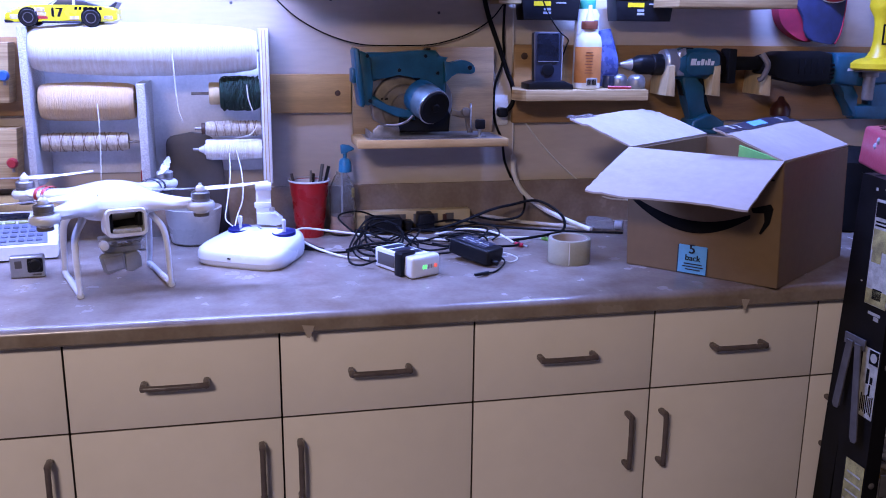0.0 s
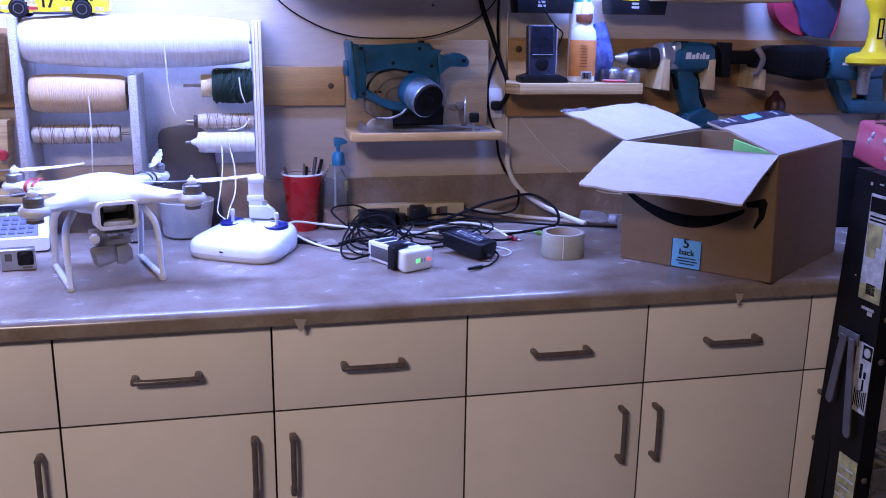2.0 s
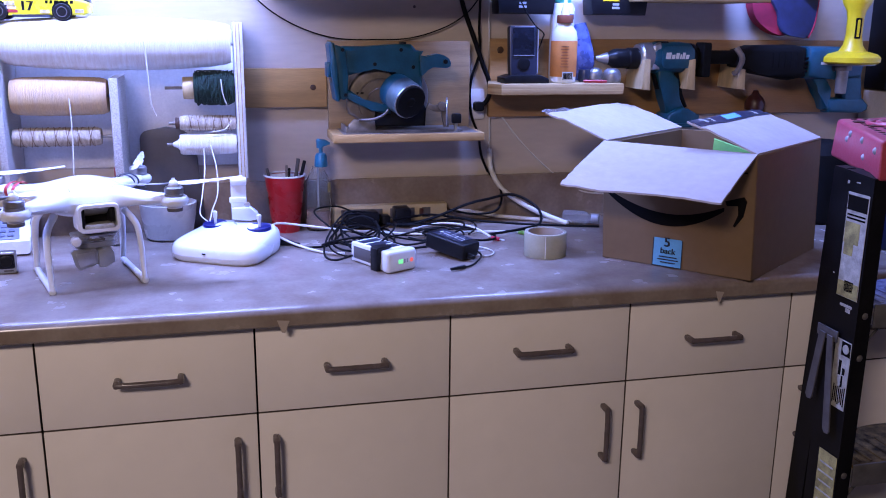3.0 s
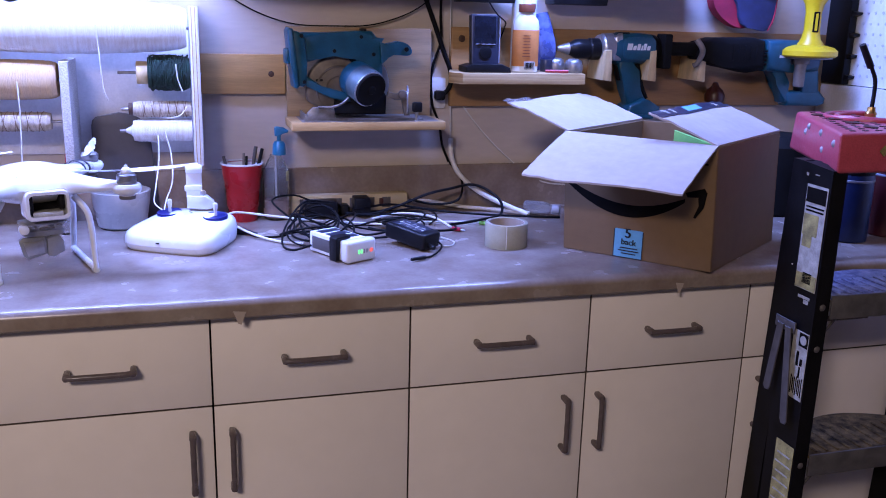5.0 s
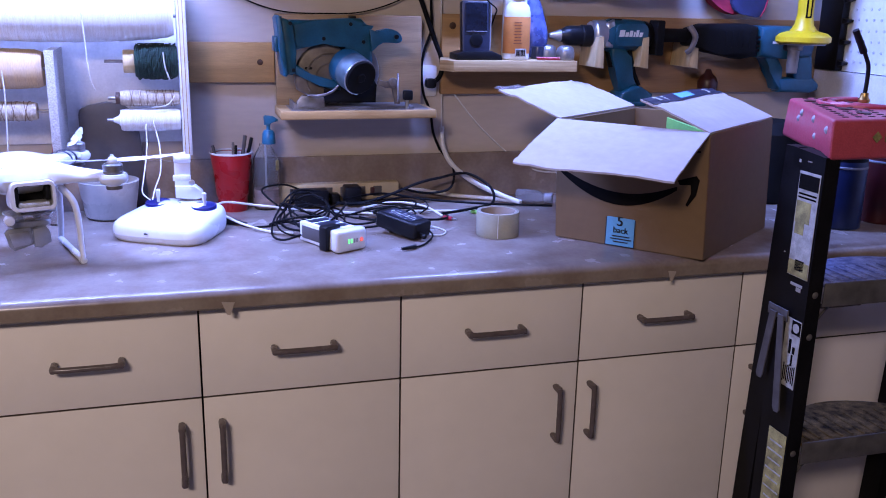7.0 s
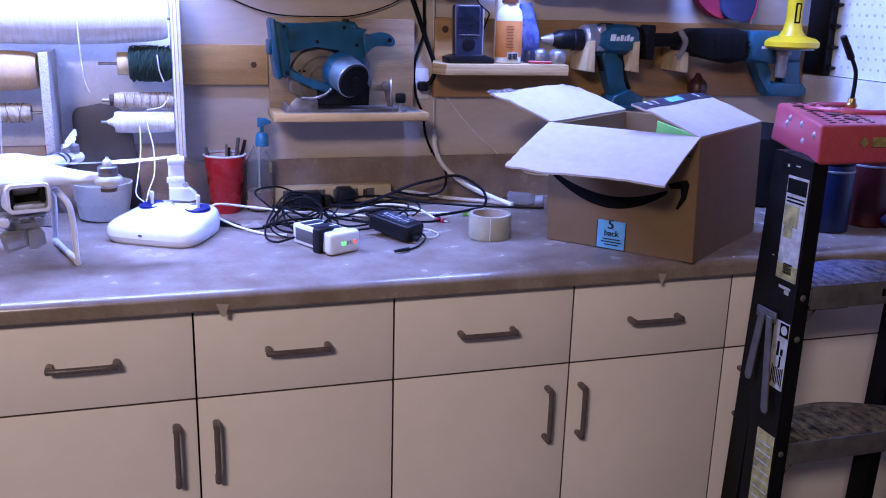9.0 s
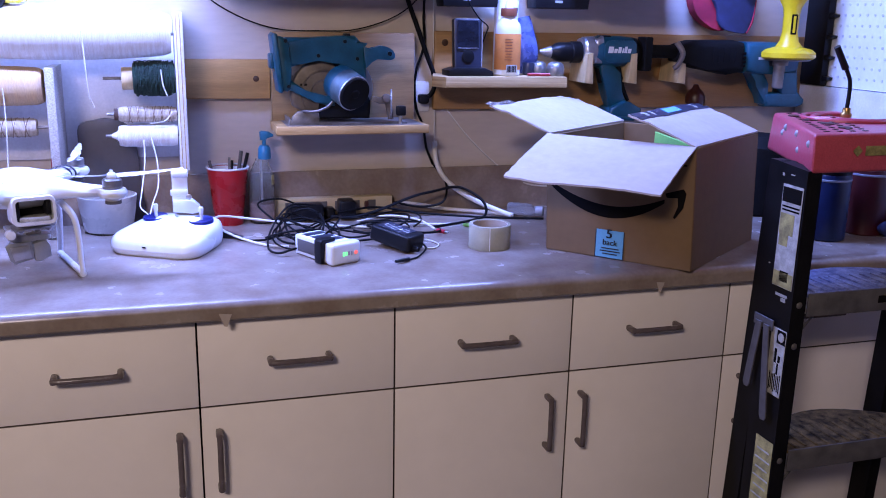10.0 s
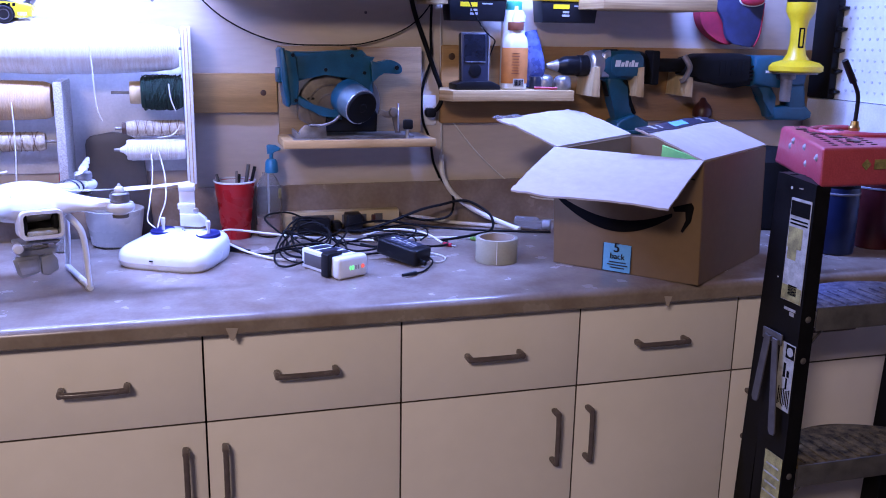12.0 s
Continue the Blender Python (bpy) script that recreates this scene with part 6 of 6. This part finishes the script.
FL = -0.003
left = part("front_rail", ladder_rail(LX0, FL, 1), LADBLACK, ld)
part("front_rail", ladder_rail(LX1, -FL, -1), LADBLACK, ld)
part("rail_plug", prism(bmnew(), [(0.0035, 1.10), (0.0745, 1.10), (0.0745, 1.1370), (0.0035, 1.1315)], 0.024, at(LX0 + 0.0275, LY, 0, 0, 0, 90)), LADBLACK, left)
for xs, fl in ((LX0 + 0.032, FL), (LX1 - 0.032, -FL)):
    bm = bmnew()
    vs = [[bm.verts.new((xs + dx + xx, LY + 0.082 + yy + dy, z)) for xx, yy in ((-0.012, 0), (0.012, 0), (0.012, 0.045), (-0.012, 0.045))] for z, dx, dy in ((0.0, fl, 0.05), (1.134, 0, 0))]
    for i in range(4):
        bm.faces.new((vs[0][i], vs[0][(i + 1) % 4], vs[1][(i + 1) % 4], vs[1][i]))
    bm.faces.new(vs[0][::-1])
    bm.faces.new(vs[1])
    part("rear_rail", bm, LADBLACK, ld)


def on_rail(z):
    return LX0 + FL * (1 - z / 1.135)


tilt = math.degrees(math.atan2(-FL, 1.135))
for z0, z1, y0, y1, mm in ((0.926, 1.103, 0.004, 0.056, PAPER), (0.732, 0.854, 0.002, 0.042, PAPER), (0.42, 0.645, 0.002, 0.050, YPAPER)):
    zm = (z0 + z1) / 2
    part("label", box(bmnew(), 0.001, y1 - y0, z1 - z0, at(on_rail(zm) - 0.0012, LY + (y0 + y1) / 2, zm, 0, tilt, 0), 0.0004, 1), mm, left, "worn printed warning label")
for z, h, y, w, mm in ((1.086, 0.025, 0.030, 0.048, INK), (1.066, 0.003, 0.030, 0.044, INK), (1.060, 0.003, 0.030, 0.044, INK), (1.036, 0.036, 0.036, 0.036, YPAPER), (1.008, 0.020, 0.040, 0.022, YPAPER), (0.940, 0.026, 0.030, 0.050, YPAPER), (0.946, 0.018, 0.028, 0.022, INK), (0.840, 0.024, 0.014, 0.022, INK), (0.805, 0.026, 0.024, 0.006, INK), (0.800, 0.012, 0.014, 0.006, INK), (0.782, 0.020, 0.016, 0.004, INK)):
    part("print_bar", box(bmnew(), 0.001, w, h, at(on_rail(z) - 0.0018, LY + y, z, 0, tilt, 0)), mm, left)
part("label_mark", lathe(bmnew(), [(0, 0), (0.008, 0), (0.008, 0.0006), (0, 0.0006)], at(on_rail(0.84) - 0.0022, LY + 0.014, 0.840, 0, -90, 0), 18), PAPER, left)
for i in range(7):
    part("print_bar", box(bmnew(), 0.001, 0.0022, 0.034 - 0.004 * (i % 3), at(on_rail(0.755) - 0.0018, LY + 0.006 + i * 0.0045, 0.756, 0, tilt, 0)), INK, left)
for i in range(9):
    part("print_bar", box(bmnew(), 0.001, 0.034 + 0.008 * (i % 2), 0.003, at(on_rail(0.6) - 0.0018, LY + 0.026, 0.622 - i * 0.018, 0, tilt, 0)), PAPER, left)
for y, z, w, h in ((0.030, 0.912, 0.030, 0.005), (0.024, 0.905, 0.012, 0.007), (0.060, 1.118, 0.005, 0.005), (0.036, 1.120, 0.010, 0.002), (0.070, 0.96, 0.004, 0.002)):
    part("paint_fleck", box(bmnew(), 0.0006, w, h, at(on_rail(z) - 0.0006, LY + y, z, 0, tilt, 0), 0.0002, 1), PAPER, left, "chipped white fleck")
for z in (0.902, 0.828, 0.612, 0.52):
    part("rivet", lathe(bmnew(), [(0, 0.003), (0.004, 0.002), (0.006, 0)], at(on_rail(z) + 0.015, LY - 0.0002, z, 90), 12), DARKGREY, left)
sp = part("spreader", span(bmnew(), -0.0016, 0.0016, 0.034, 0.087, -0.010, 0.010, 0.001), NOSE, ld, "grey metal spreader bracket", at(on_rail(0.855) - 0.0055, LY, 0.855, 0, tilt, 0))
part("spreader_arm", prism(bmnew(), [(0.060, 0.0), (0.077, 0.0), (0.095, -0.125), (0.090, -0.132), (0.080, -0.131), (0.076, -0.124)], 0.003, at(-0.002, 0, 0, 0, 0, 90), 0.0008, 1), NOSE, sp)
part("spreader_arm", prism(bmnew(), [(0.038, 0.0), (0.053, 0.0), (0.037, -0.166), (0.032, -0.173), (0.022, -0.172), (0.018, -0.166)], 0.003, at(-0.004, 0, 0, 0, 0, 90), 0.0008, 1), NOSE, sp)

for z, mm, label in ((0.922, BLUESTEP, "paint-spotted blue step"), (0.632, TREAD, "dirty ribbed step"), (0.355, TREAD, "dirty ribbed step")):
    x0, x1 = on_rail(z) + 0.028, LX1 - FL * (1 - z / 1.135) - 0.028
    n = 14
    arch = [(x0 + (x1 - x0) * i / n, LY + 0.072 + 0.062 * math.sin(math.pi * i / n)) for i in range(n + 1)]
    bm = bmnew()
    vt = [[bm.verts.new((x, y, zz)) for x, y in [(x0, LY - 0.004), (x1, LY - 0.004)] + arch[::-1]] for zz in (z - 0.006, z)]
    bm.faces.new(vt[0][::-1])
    bm.faces.new(vt[1])
    m2 = len(vt[0])
    for i in range(m2):
        bm.faces.new((vt[0][i], vt[0][(i + 1) % m2], vt[1][(i + 1) % m2], vt[1][i]))
    stp = part("step", bm, mm, ld, label)
    part("step_nose", span(bmnew(), x0, x1, LY - 0.006, LY - 0.002, z - 0.040, z + 0.001, 0.0012), NOSE, stp, "grey metal step front")
    for i in range(13):
        part("tread_rib", box(bmnew(), 0.006, 0.078, 0.003, at(x0 + 0.02 + i * (x1 - x0 - 0.04) / 12, LY + 0.042, z + 0.0012), 0.001, 1), mm, stp)
    for s, xx in ((1, x0), (-1, x1)):
        part("step_brace", tube(bmnew(), [(xx + s * 0.002, LY + 0.02, z - 0.085), (xx + s * 0.045, LY + 0.02, z - 0.035)], 0.005, 8, 1, None, 0.4), STEEL, stp)
    if mm is BLUESTEP:
        part("label", box(bmnew(), 0.09, 0.001, 0.014, at(x0 + 0.20, LY - 0.0066, z - 0.018)), YPAPER, stp, "yellow and black label strip")
        part("label_mark", box(bmnew(), 0.028, 0.001, 0.013, at(x0 + 0.158, LY - 0.0072, z - 0.018)), INK, stp)

th = thing("gooseneck_torch", at(1.225, -0.02, 1.192), "black bent torch with brass base on the ladder", "torch")
part("base", lathe(bmnew(), [(0, 0), (0.010, 0), (0.011, 0.006), (0.008, 0.010), (0.007, 0.018), (0, 0.018)], None, 18), BRASS, th, "brass fitting")
part("neck", tube(bmnew(), [(0, 0, 0.016), (0.001, 0, 0.045), (-0.001, 0, 0.068), (-0.010, 0, 0.086), (-0.018, 0, 0.098)], 0.0040, 10, 6), BLACK, th)
part("head", tube(bmnew(), [(-0.015, 0, 0.092), (-0.040, 0, 0.132)], 0.0068, 12, 1, 0.006), BLACK, th)
